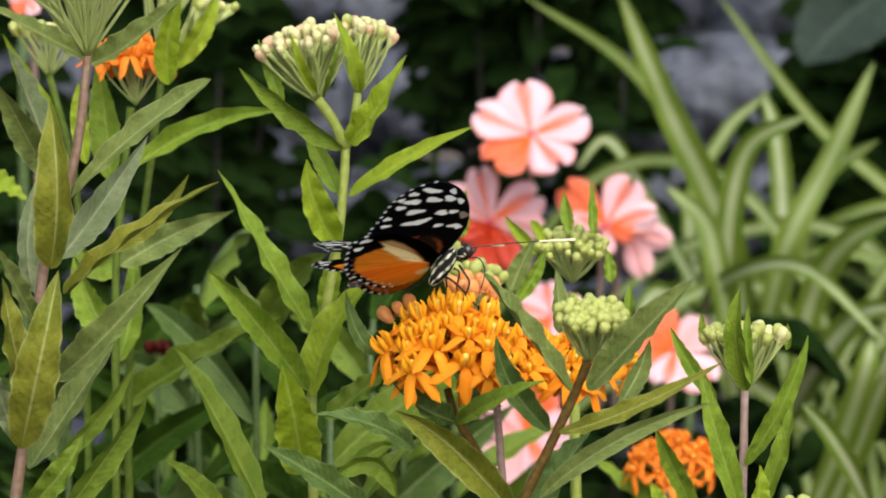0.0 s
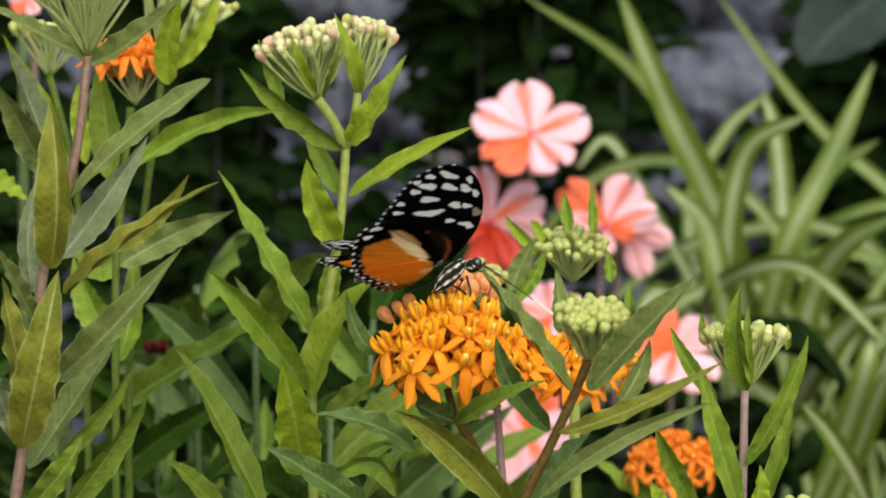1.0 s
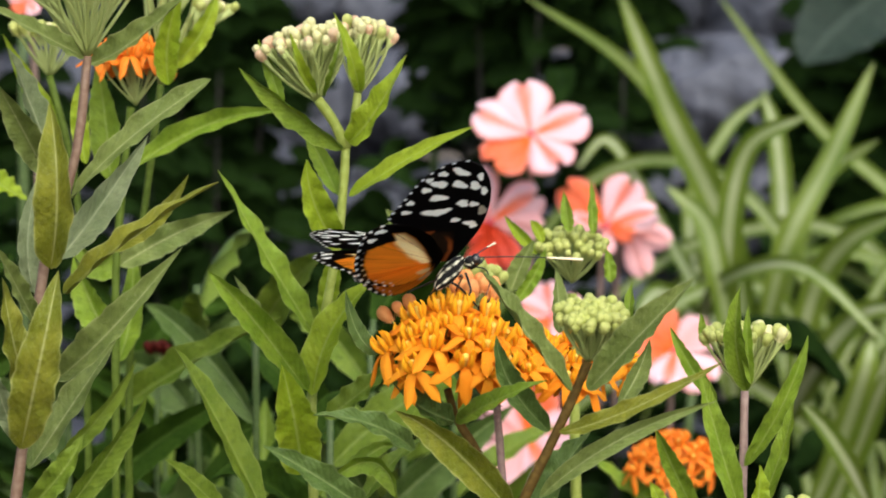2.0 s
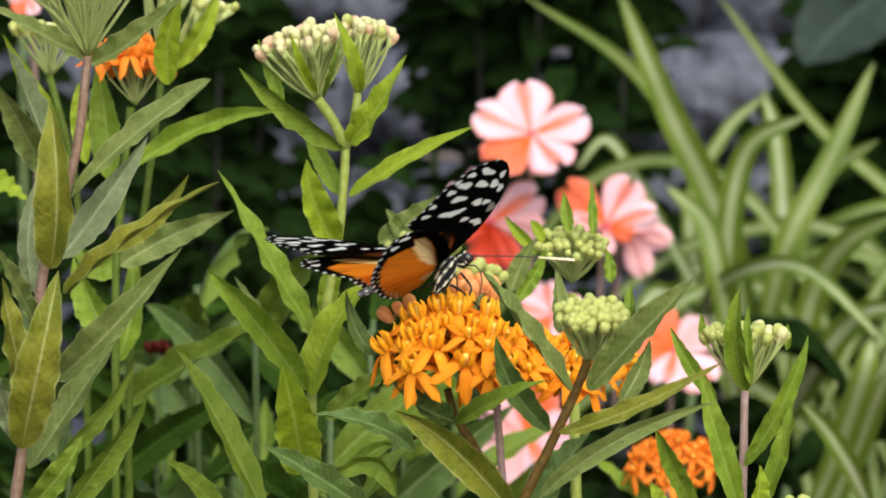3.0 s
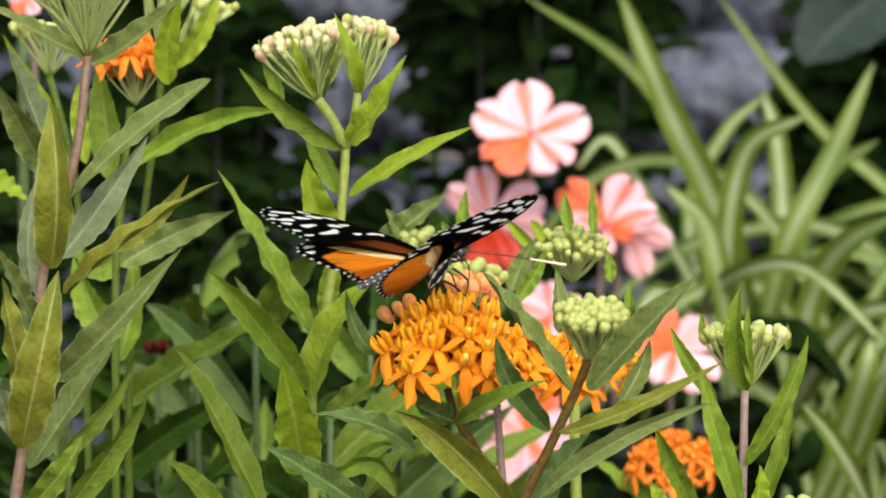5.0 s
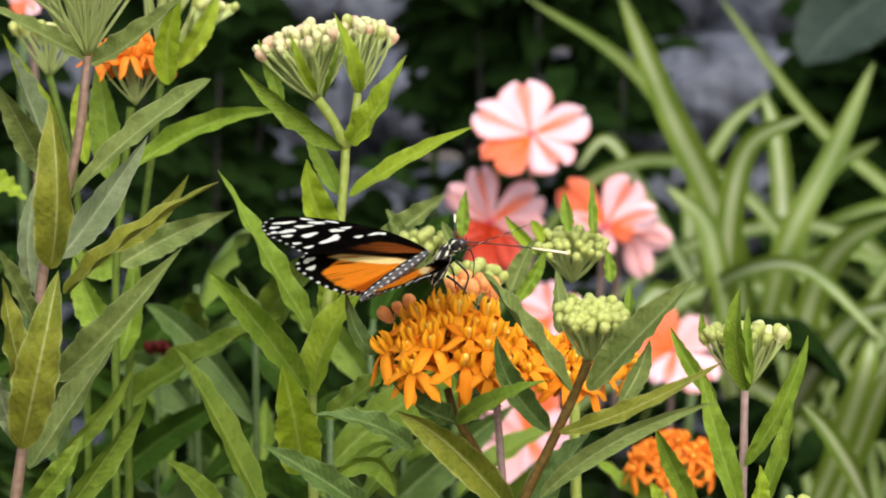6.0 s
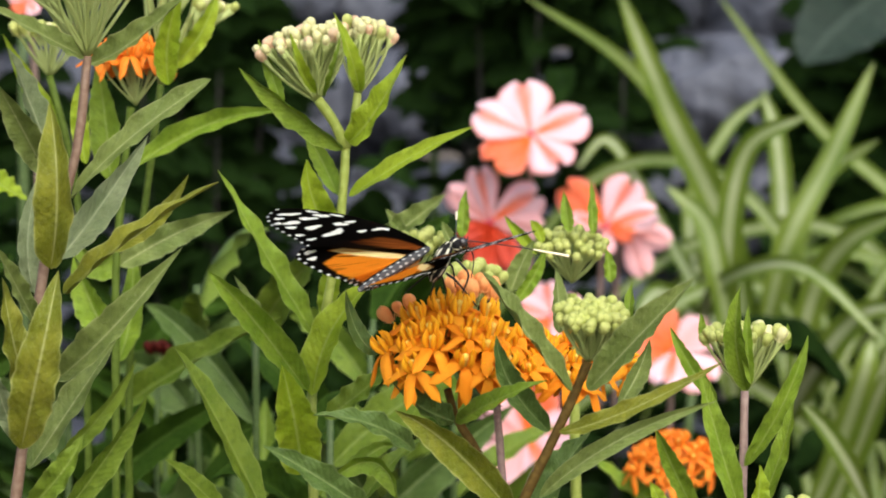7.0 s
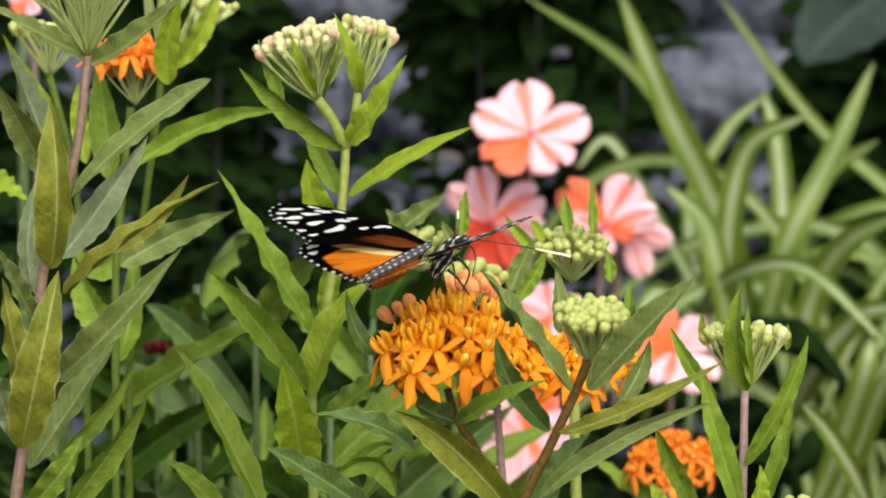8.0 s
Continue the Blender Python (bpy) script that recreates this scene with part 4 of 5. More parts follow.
def impatiens_flower(plant, at, facing, size, seed, petals=FIVE):
    """An open flower. petals: the turn of each about the flower's middle (0 to the east, 90 upward), its length, its colouring and, where it is slim, its share of the full width."""
    rng = random.Random(seed)
    z = Vector(facing).normalized()
    x = (Vector((1, 0, 0)) - z * z.x).normalized()
    m = Matrix((x, z.cross(x), z)).transposed().to_4x4()
    m.translation = local(plant, at)
    fl = part("flower", HEART_MESH, plant, "salmon and pale pink open flower", m @ Matrix.Diagonal((size, size, size, 1)))
    for k, (a, reach, kind, *broad) in enumerate(petals):
        part("petal", PETALS[kind][(k + seed) % 2], fl, "", Matrix.Rotation(radians(a), 4, "Z") @ Matrix.Rotation(radians(rng.uniform(-8, 6)), 4, "Y") @ Matrix.Translation((0, 0, 0.012 * k)) @ Matrix.Diagonal((reach, reach * rng.uniform(0.95, 1.1) * (broad[0] if broad else 0.92), 1, 1)))
    back = local(plant, at) - z * size * 0.3
    part("flower_stalk", tube("flower_stalk", [back, back + Vector((0, 0.02, -0.03)), back + Vector((0, 0.03, -0.09))], 0.0012, 0.0015, STEM_PINK, 8, 6), plant)


def impatiens():
    p = thing("impatiens_plant", (0.05, 1.42, 0.0), "impatiens with salmon pink flowers and dark leaves", "impatiens")
    rng = random.Random(3)
    for k in range(7):
        a = k * 0.9
        b = Vector((0.05 + 0.02 * math.cos(a), 1.42 + 0.02 * math.sin(a), -0.01))
        t = Vector((0.05 + 0.11 * math.cos(a), 1.44 + 0.05 * math.sin(a), rng.uniform(0.5, 0.58)))
        stem(p, [b, b.lerp(t, 0.5) + Vector((0, 0, 0.03)), t], 0.004, 0.002, STEM_DARK)
        for j in range(9):
            c = b.lerp(t, 0.35 + 0.65 * j / 8)
            g = rng.uniform(0, 6.28)
            w = Vector((math.cos(g), math.sin(g), 0))
            n = rng.uniform(0.05, 0.085)
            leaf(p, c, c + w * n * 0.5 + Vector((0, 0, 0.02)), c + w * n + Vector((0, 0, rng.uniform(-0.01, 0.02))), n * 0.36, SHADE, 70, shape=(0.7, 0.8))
    impatiens_flower(p, (0.0384, 1.3793, 0.6798), (-0.05, -0.78, 0.66), 0.0262, 1)
    impatiens_flower(p, (0.0210, 1.4000, 0.6395), (-0.15, -1, -0.10), 0.0270, 2, ((144, 0.90, "plain", 0.55), (100, 0.98, "star", 0.60), (32, 0.98, "star", 0.72), (-4, 0.90, "plain", 0.62), (-62, 0.85, "red", 0.62), (-100, 1.0, "red", 0.65), (206, 0.55, "red", 0.8)))
    impatiens_flower(p, (0.0722, 1.3900, 0.6384), (0.15, -1, 0.15), 0.0255, 3, ((62, 0.95, "star", 0.85), (138, 1.05, "vivid", 0.7), (172, 0.75, "plain", 0.7), (16, 0.92, "star", 0.6), (-20, 0.5, "vivid", 0.8), (-92, 0.5, "plain", 0.8)))
    impatiens_flower(p, (0.0810, 1.3980, 0.6360), (0.35, -1, -0.25), 0.0235, 4, ((-18, 0.95, "plain", 0.62), (-66, 1.0, "plain", 0.62), (20, 0.5, "vivid"), (150, 0.5, "vivid")))
    impatiens_flower(p, (0.1002, 1.3509, 0.5878), (0.05, -1, 0.5), 0.0215, 5, ((120, 1.0, "vivid"), (40, 0.9, "plain"), (-45, 1.0, "star"), (-110, 0.9, "star"), (185, 1.0, "vivid")))
    impatiens_flower(p, (0.0340, 1.2884, 0.5603), (-0.1, -1, 0.1), 0.0221, 6, ((75, 1.0, "vivid"), (10, 0.9, "star"), (-60, 1.0, "star"), (-130, 1.0, "plain"), (150, 0.9, "plain")))
    impatiens_flower(p, (0.0466, 1.3523, 0.6026), (-0.1, -1, 0.2), 0.0150, 7)
    q = thing("impatiens_plant", (-0.17, 1.25, 0.0), "impatiens with a pink flower behind the milkweed", "impatiens")
    stem(q, [(-0.17, 1.25, -0.01), (-0.168, 1.25, 0.4), (-0.1667, 1.2527, 0.7261)], 0.003, 0.002, STEM_DARK)
    impatiens_flower(q, (-0.1610, 1.2238, 0.7397), (0.1, -1, 0.2), 0.0074, 8)


impatiens()


# ---- spider plant ----
def strap(plant, points, width, face=0.0):
    """A long arching leaf with a channel along its middle."""
    pts = [local(plant, p) for p in points]
    line = spline(pts, 22)
    n, across, verts, uvs, faces = 22, 6, [], [], []
    for sheet in (0, 1):
        for k, c in enumerate(line):
            s = k / n
            t = (line[min(k + 1, n)] - line[max(k - 1, 0)]).normalized()
            nrm = Vector((0, -1, 0.25))
            nrm = Matrix.Rotation(radians(face), 3, t) @ (nrm - t * nrm.dot(t)).normalized()
            sd = t.cross(nrm)
            w = width / 2 * 0.9 * (0.55 + 0.45 * min(1, s * 3)) * (1 - s ** 4) ** 0.8 + 0.0003
            for j in range(across + 1):
                x = 2 * j / across - 1
                verts.append(c + sd * w * x + nrm * (0.35 * w * x * x - sheet * 0.0004 * (1 - x * x)))
                uvs.append((j / across, s))
        o = sheet * (n + 1) * (across + 1)
        for k in range(n):
            for j in range(across):
                i = o + k * (across + 1) + j
                faces.append((i, i + across + 1, i + across + 2, i + 1) if sheet == 0 else (i + 1, i + across + 2, i + across + 1, i))
    part("leaf", mesh_of("leaf", verts, faces, STRAP, uvs), plant)


def spider_plant():
    p = thing("spider_plant", (0.24, 1.68, 0.0), "spider plant with long arching green and cream leaves", "spider plant")
    stem(p, [(0.24, 1.68, -0.01), (0.242, 1.68, 0.25), (0.245, 1.68, 0.46)], 0.02, 0.012, STEM_GREEN)
    strap(p, [(0.1615, 1.6370, 0.5299), (0.1479, 1.6241, 0.6111), (0.1150, 1.5999, 0.6794), (0.0867, 1.5856, 0.7452)], 0.0185)
    strap(p, [(0.1625, 1.6470, 0.5285), (0.1364, 1.6466, 0.6389), (0.0982, 1.6318, 0.6999), (0.0419, 1.6051, 0.7380)], 0.0085)
    strap(p, [(0.1480, 1.5874, 0.5365), (0.1401, 1.5534, 0.6060), (0.1480, 1.5383, 0.6628), (0.1760, 1.5199, 0.6821)], 0.0144)
    strap(p, [(0.1615, 1.6085, 0.5483), (0.1738, 1.5939, 0.6108), (0.1968, 1.5979, 0.6566), (0.2186, 1.6021, 0.7046)], 0.0143)
    strap(p, [(0.1735, 1.6684, 0.5439), (0.1855, 1.6734, 0.6009), (0.2006, 1.6768, 0.6399), (0.2294, 1.6587, 0.6625)], 0.0137)
    strap(p, [(0.1279, 1.5899, 0.5651), (0.1378, 1.5427, 0.5986), (0.1710, 1.4935, 0.6102), (0.2069, 1.4404, 0.5773)], 0.0091)
    strap(p, [(0.2874, 1.7431, 0.5947), (0.2459, 1.7464, 0.6322), (0.2046, 1.7395, 0.6686), (0.1498, 1.7256, 0.7386)], 0.0087)
    strap(p, [(0.1542, 1.6867, 0.5232), (0.1344, 1.7146, 0.6127), (0.1529, 1.7189, 0.6618), (0.1776, 1.7209, 0.6849)], 0.0091)
    strap(p, [(0.1767, 1.5874, 0.5365), (0.1858, 1.5720, 0.5900), (0.2002, 1.5543, 0.6171), (0.2225, 1.5356, 0.6326)], 0.0159)
    strap(p, [(0.1656, 1.5364, 0.5266), (0.1791, 1.4896, 0.5660), (0.1953, 1.4716, 0.5896), (0.2136, 1.4522, 0.5969)], 0.0151)
    strap(p, [(0.1646, 1.3846, 0.5132), (0.1747, 1.3674, 0.5462), (0.1819, 1.3502, 0.5783), (0.1855, 1.3514, 0.5929)], 0.0134)
    strap(p, [(0.1722, 1.3846, 0.5132), (0.1845, 1.3679, 0.5511), (0.1928, 1.3504, 0.5807)], 0.0124)
    strap(p, [(0.1558, 1.1374, 0.5555), (0.1450, 1.1190, 0.5750), (0.1357, 1.1102, 0.5886), (0.1266, 1.1010, 0.5989)], 0.0080)
    strap(p, [(0.1535, 1.6485, 0.5463), (0.1164, 1.6317, 0.5839), (0.1005, 1.6108, 0.5744), (0.0906, 1.5889, 0.5537)], 0.0116)
    strap(p, [(0.1524, 1.6689, 0.5499), (0.1176, 1.6946, 0.6143), (0.0902, 1.6986, 0.6598), (0.0719, 1.6973, 0.6446)], 0.0079)
    strap(p, [(0.1786, 1.6893, 0.5536), (0.1853, 1.7146, 0.6127), (0.1822, 1.7186, 0.6588), (0.1745, 1.7210, 0.6864)], 0.0134)
    strap(p, [(0.1443, 1.5492, 0.5586), (0.1350, 1.5432, 0.6041), (0.1281, 1.5453, 0.6290), (0.1100, 1.5468, 0.6456)], 0.0139)
    rng = random.Random(17)
    for _ in range(44):
        a = rng.uniform(0, 6.28)
        base = Vector((0.25 + rng.uniform(-0.05, 0.09), 1.66 + rng.uniform(-0.05, 0.06), rng.uniform(0.42, 0.5)))
        w = Vector((math.cos(a), 0.7 * math.sin(a), 0))
        n = rng.uniform(0.12, 0.24)
        h = rng.uniform(0.08, 0.22)
        strap(p, [base, base + w * n * 0.35 + Vector((0, 0, h * 0.75)), base + w * n * 0.75 + Vector((0, 0, h * 0.8)), base + w * n * 1.1 + Vector((0, 0, h * rng.uniform(0.1, 0.6)))], rng.uniform(0.007, 0.0125), rng.uniform(-30, 30))


spider_plant()


# ---- shaded shrubs on the rock bank ----
def shrub(at, spread, height, seed, n=170, size=0.06):
    ob = thing("shrub", (at[0], at[1], 0.0), "broad-leaved shrub growing against the rocks, shade put into its colour", "shrub", "shrubs")
    rng = random.Random(seed)
    for k in range(5):
        a = rng.uniform(0, 6.28)
        part("branch", tube("branch", [Vector((0, 0, -0.01)), Vector((math.cos(a) * spread * 0.3, math.sin(a) * 0.06, at[2] * 0.6)), Vector((math.cos(a) * spread * 0.7, math.sin(a) * 0.08, at[2] + height * 0.3))], 0.0018, 0.0009, BARK, 8, 6), ob)
    verts, faces, uvs = [], [], []
    for k in range(n):
        c = Vector((rng.gauss(0, spread * 0.45), rng.uniform(-0.08, 0.08), at[2] + rng.gauss(0, height * 0.42)))
        if c.z < 0.05:
            continue
        a, e = rng.uniform(0, 6.28), rng.uniform(-0.5, 0.7)
        d = Vector((math.cos(a), 0.5 * math.sin(a), e)).normalized()
        ln = size * rng.uniform(0.7, 1.4)
        v, f, uv = blade_data(c, c + d * ln * 0.5 + Vector((0, 0, ln * 0.08)), c + d * ln - Vector((0, 0, ln * 0.1)), ln * 0.42, rng.uniform(-60, 60), 0.2, 0.05, 0, (0.7, 0.7), 6, 4, k)
        faces += [tuple(i + len(verts) for i in t) for t in f]
        verts += v
        uvs += uv
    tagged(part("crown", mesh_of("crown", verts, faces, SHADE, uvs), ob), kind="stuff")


shrub((-0.155, 2.0, 0.60), 0.06, 0.30, 71, 420, 0.034)
shrub((-0.30, 1.95, 0.55), 0.10, 0.25, 72, 420, 0.034)
shrub((0.032, 2.05, 0.72), 0.036, 0.13, 73, 420, 0.034)
shrub((0.045, 1.98, 0.775), 0.042, 0.08, 81, 380, 0.034)
shrub((0.20, 2.1, 0.42), 0.20, 0.16, 74, 420, 0.034)
shrub((-0.08, 1.75, 0.40), 0.20, 0.14, 75, 420, 0.034)
shrub((0.28, 2.18, 0.63), 0.04, 0.16, 76, 420, 0.034)
shrub((-0.03, 1.95, 0.51), 0.09, 0.09, 77, 420, 0.034)
shrub((-0.16, 2.05, 0.64), 0.05, 0.2, 78, 420, 0.034)
shrub((0.105, 2.05, 0.67), 0.032, 0.11, 82, 130, 0.034)
shrub((0.26, 1.9, 0.44), 0.12, 0.16, 79, 420, 0.034)
shrub((-0.26, 1.6, 0.50), 0.06, 0.2, 80, 420, 0.034)


def broad_plant():
    p = thing("broad_leaved_plant", (0.30, 2.12, 0.0), "broad dark green leaves hanging before the rocks", "plant")
    stem(p, [(0.30, 2.12, -0.01), (0.305, 2.12, 0.4), (0.3101, 2.1246, 0.7095)], 0.006, 0.003, STEM_DARK)
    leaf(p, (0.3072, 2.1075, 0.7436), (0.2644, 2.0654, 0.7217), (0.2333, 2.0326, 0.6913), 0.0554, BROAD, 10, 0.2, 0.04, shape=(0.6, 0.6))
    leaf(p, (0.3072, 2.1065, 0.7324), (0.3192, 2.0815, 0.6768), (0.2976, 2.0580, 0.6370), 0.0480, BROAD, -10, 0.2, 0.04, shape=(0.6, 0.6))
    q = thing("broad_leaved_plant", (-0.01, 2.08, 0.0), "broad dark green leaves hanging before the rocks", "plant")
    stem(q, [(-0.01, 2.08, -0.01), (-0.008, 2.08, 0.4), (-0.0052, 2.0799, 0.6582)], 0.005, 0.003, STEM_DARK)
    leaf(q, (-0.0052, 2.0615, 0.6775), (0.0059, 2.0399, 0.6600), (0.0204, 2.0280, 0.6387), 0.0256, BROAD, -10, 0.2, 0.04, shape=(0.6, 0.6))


broad_plant()


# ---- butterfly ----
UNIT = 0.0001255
FORE_LEAD = [(0, -10), (6, 20), (8, 62), (6, 110), (-3, 152), (-17, 195), (-33, 230), (-50, 258), (-71, 283), (-93, 300), (-115, 307)]
FORE_TRAIL = [(-22, -14), (-52, 12), (-88, 43), (-148, 88), (-180, 114), (-177, 150), (-176, 180), (-175, 210), (-171, 240), (-161, 268), (-147, 289), (-115, 307)]
HIND_LEAD = [(-10, 0), (-34, 34), (-70, 76), (-112, 110), (-150, 130), (-182, 132)]
HIND_TRAIL = [(-12, -14), (-22, -58), (-38, -88), (-62, -106), (-92, -111), (-120, -98), (-146, -74), (-168, -46), (-186, -14), (-197, 16), (-203, 48), (-207, 80), (-205, 110), (-182, 132)]
CREAM, WHITE, BLACK = Vector((0.99, 0.98, 0.86)), Vector((0.97, 0.97, 0.93)), Vector((0.0035, 0.003, 0.0028))
AMBER_TINT, FAWN, BROWN = Vector((0.80, 0.235, 0.012)), Vector((0.99, 0.86, 0.44)), Vector((0.22, 0.055, 0.012))
# centre, half-axes and lean (degrees) of the cream spots, in wing units
FORE_SPOTS = ((-99, 141, 24, 11, 8), (-86, 149, 15, 7, 30), (-115, 187, 17, 11, 4), (-131, 229, 17, 11, -6), (-18, 115, 15, 8, -14), (-9, 107, 6, 8, -60),
              (-52, 123, 9, 8, 0), (-62, 176, 14, 10, -40), (-40, 175, 10, 8, -20), (-95, 232, 17, 10, -24), (-64, 231, 16, 9, -50), (-40, 218, 14, 6, -62),
              (-109, 269, 21, 9, -24), (-68, 261, 13, 6, -62), (-153, 135, 10, 7, 0), (-158, 165, 8, 8, -30), (-147, 207, 10, 9, -20), (-155, 238, 7, 8, 0), (-139, 260, 10, 8, -10))
COSTAL_SPOT = (-15, 158, 15, 8, -64)
ORANGE_UNDER = [(-184, 55), (-157, 65), (-133, 74), (-150, 100), (-124, 95), (-95, 71), (-69, 38), (-40, -6), (-25, -29), (-20, -60), (-34, -90), (-62, -107), (-90, -108), (-118, -88), (-147, -48), (-170, -2), (-181, 29)]
PALE_UNDER = [(-150, 102), (-124, 97), (-95, 73), (-69, 40), (-40, -4), (-22, -36), (-50, -24), (-90, 8), (-136, 60)]
ORANGE_ABOVE = [(-179, 60), (-150, 68), (-134, 76), (-146, 96), (-122, 88), (-87, 48), (-53, 7), (-28, -32), (-34, -64), (-66, -84), (-111, -80), (-143, -64), (-166, -46), (-169, -24), (-175, 2), (-179, 29)]
PALE_ABOVE = [(-146, 97), (-122, 89), (-87, 49), (-53, 8), (-28, -32), (-47, -24), (-83, 9), (-112, 43), (-133, 70)]
BROWN_ABOVE = [(-8, -22), (-13, 13), (-22, 55), (-36, 84), (-70, 92), (-112, 88), (-98, 62), (-75, 34), (-26, -30)]
BROWN_UNDER = ((-12, -10), (-15, 25), (-28, 54), (-52, 80))


def inside(poly, x, y):
    """How far (x, y) lies inside the polygon (negative outside)."""
    best, odd = 1e9, False
    for (x0, y0), (x1, y1) in zip(poly, poly[1:] + poly[:1]):
        if (y0 > y) != (y1 > y) and x < (x1 - x0) * (y - y0) / (y1 - y0) + x0:
            odd = not odd
        k = max(0, min(1, ((x - x0) * (x1 - x0) + (y - y0) * (y1 - y0)) / ((x1 - x0) ** 2 + (y1 - y0) ** 2)))
        best = min(best, math.hypot(x - x0 - k * (x1 - x0), y - y0 - k * (y1 - y0)))
    return best if odd else -best


def soft(v, lo, hi):
    t = max(0.0, min(1.0, (v - lo) / (hi - lo)))
    return t * t * (3 - 2 * t)


def spot(u, v, x, y, a, b, lean):
    """How far out in the spot (u, v) lies: 1 on its rim."""
    du, dv = u - x, v - y
    ca, sa = math.cos(radians(lean)), math.sin(radians(lean))
    g = math.atan2(dv, du)
    wob = 0.13 * math.sin(3 * g + x) + 0.07 * math.sin(5 * g + y)
    return math.hypot((ca * du + sa * dv) / a, (ca * dv - sa * du) / b) + wob


def fore_tint(u, v, under, edge):
    c = BLACK
    ray, rad = math.atan2(v + 20, 12 - u), math.hypot(u - 6, v + 20)
    grain = noise.noise(Vector((ray * 20, rad * 0.01, 5.0)))
    if under:
        d = -max(inside([a, (a[0] + 0.01, a[1]), b], u, v) for a, b in zip(BROWN_UNDER, BROWN_UNDER[1:]))
        c = c.lerp(BROWN * 1.3, (1 - soft(d, 0, 7)) * (1 - soft(v, 35, 75)))
        c = c.lerp(BROWN, 0.8 * (1 - soft(spot(u, v, -80, 78, 9, 6, 20), 0.5, 1.2)))
    else:
        d = inside(BROWN_ABOVE, u, v) - 10 * soft(rad, 60, 130) * (0.6 + grain)
        tint = BROWN.lerp(Vector((0.42, 0.11, 0.015)), max(0.0, min(1.0, 0.35 + 1.3 * grain)))
        vein = abs((ray * 6.0) % 1.0 - 0.5)
        tint = tint.lerp(BLACK, (1 - soft(vein, 0.03, 0.10)) * 0.75)
        c = c.lerp(tint, soft(d, -5, 8) * (1 - 0.7 * soft(rad, 70, 150)))
    for x, y, a, b, lean in FORE_SPOTS + ((COSTAL_SPOT,) if under else ()):
        r = spot(u, v, x, y, a * (1.0 if under else 1.05), b * (0.95 if under else 0.8), lean)
        c = c.lerp(CREAM if under else WHITE, 1 - soft(r, 0.82, 1.12))
    if v > 105 and edge[0] < 30:
        s = edge[2] * 19.0
        g = math.hypot((s - round(s)) * 17, edge[0] - 4)
        c = c.lerp(WHITE, (1 - soft(g, 1.4, 4.0)) * 0.9)
    return c


def hind_tint(u, v, under, edge):
    c = BLACK
    ray = math.atan2(v + 24, -(u + 12))
    rad = math.hypot(u + 12, v + 24)
    grain = noise.noise(Vector((ray * 22, rad * 0.012, 3.0)))
    d = inside(ORANGE_UNDER if under else ORANGE_ABOVE, u, v) + 5 * noise.noise(Vector((ray * 14, 1.0, 8.0)))
    pale = inside(PALE_UNDER if under else PALE_ABOVE, u, v) + 3 * noise.noise(Vector((ray * 18, rad * 0.02, 2.0)))
    tint = AMBER_TINT.lerp(BROWN, max(0.0, (0.16 if under else 0.02) + 0.45 * grain))
    streak = abs((ray * 4.4 + 0.2) % 1.0 - 0.5)
    if under:
        tint = tint.lerp(BLACK, (1 - soft(streak, 0.01, 0.04)) * soft(rad, 40, 110) * 0.5)
        tint = tint.lerp(Vector((0.75, 0.62, 0.30)), 0.75 * (1 - soft(spot(u, v, -34, -62, 17, 9, 30), 0.6, 1.2)))
    else:
        tint = tint.lerp(Vector((0.93, 0.40, 0.03)), 0.35 + 0.3 * grain)
        tint = tint.lerp(BLACK, 0.55 * soft(noise.noise(Vector((ray * 30, rad * 0.015, 6.0))), 0.28, 0.5) * soft(rad, 60, 100))
        tint = tint.lerp(BLACK, 0.9 * (1 - soft(spot(u, v, -128, 54, 26, 3.5, -33), 0.5, 1.2)))
    tint = tint.lerp(FAWN.lerp(AMBER_TINT, max(0.0, grain) * 0.5), soft(pale, -2, 9 if under else 4))
    if not under:
        tint = tint.lerp(AMBER_TINT * 1.05, 0.75 * (1 - soft(spot(u, v, -118, 70, 26, 3.0, -38), 0.6, 1.2)))
    else:
        tint = tint.lerp(BROWN * 0.6, soft(pale, -2, 4) * (1 - soft(streak, 0.015, 0.04)) * 0.8)
    c = c.lerp(tint, soft(d, -3, 4))
    if rad > 90 and edge[0] < 40 and edge[2] > 0.3:
        s = edge[2] * 20.0
        g = math.hypot((s - round(s)) * 17, (edge[0] - 4) * (0.7 if under else 1.0))
        c = c.lerp(WHITE * 0.95, 1 - soft(g, 1.6, 4.2))
        if under:
            s = edge[2] * 20.0 + 0.5
            g = math.hypot((s - round(s)) * 15, (edge[0] - 15) * 0.6)
            c = c.lerp(WHITE * 0.85, 0.7 * (1 - soft(g, 0.6, 2.6)) * (1 - soft(v, 10, 60)))
    for x, y, a, b, lean in ((-176, 111, 12, 7, 4), (-185, 85, 9, 7, 0)):
        c = c.lerp(WHITE if not under else CREAM, 1 - soft(spot(u, v, x, y, a, b, lean), 0.8, 1.15))
    return c


def margin(line, u, v, lo, hi):
    """Distance to the outer margin, and how far along it."""
    best = (1e9, 1, 0.0)
    n = len(line) - 1
    for i in range(int(lo * n), int(hi * n)):
        a, b = line[i], line[i + 1]
        w = b - a
        k = max(0, min(1, ((u - a.x) * w.x + (v - a.y) * w.y) / max(1e-6, w.length_squared)))
        d = math.hypot(u - a.x - k * w.x, v - a.y - k * w.y)
        if d < best[0]:
            best = (d, 0, (i + k) / n)
    return best


TINTS = {}
HIND_ROOT = (-14, -6)


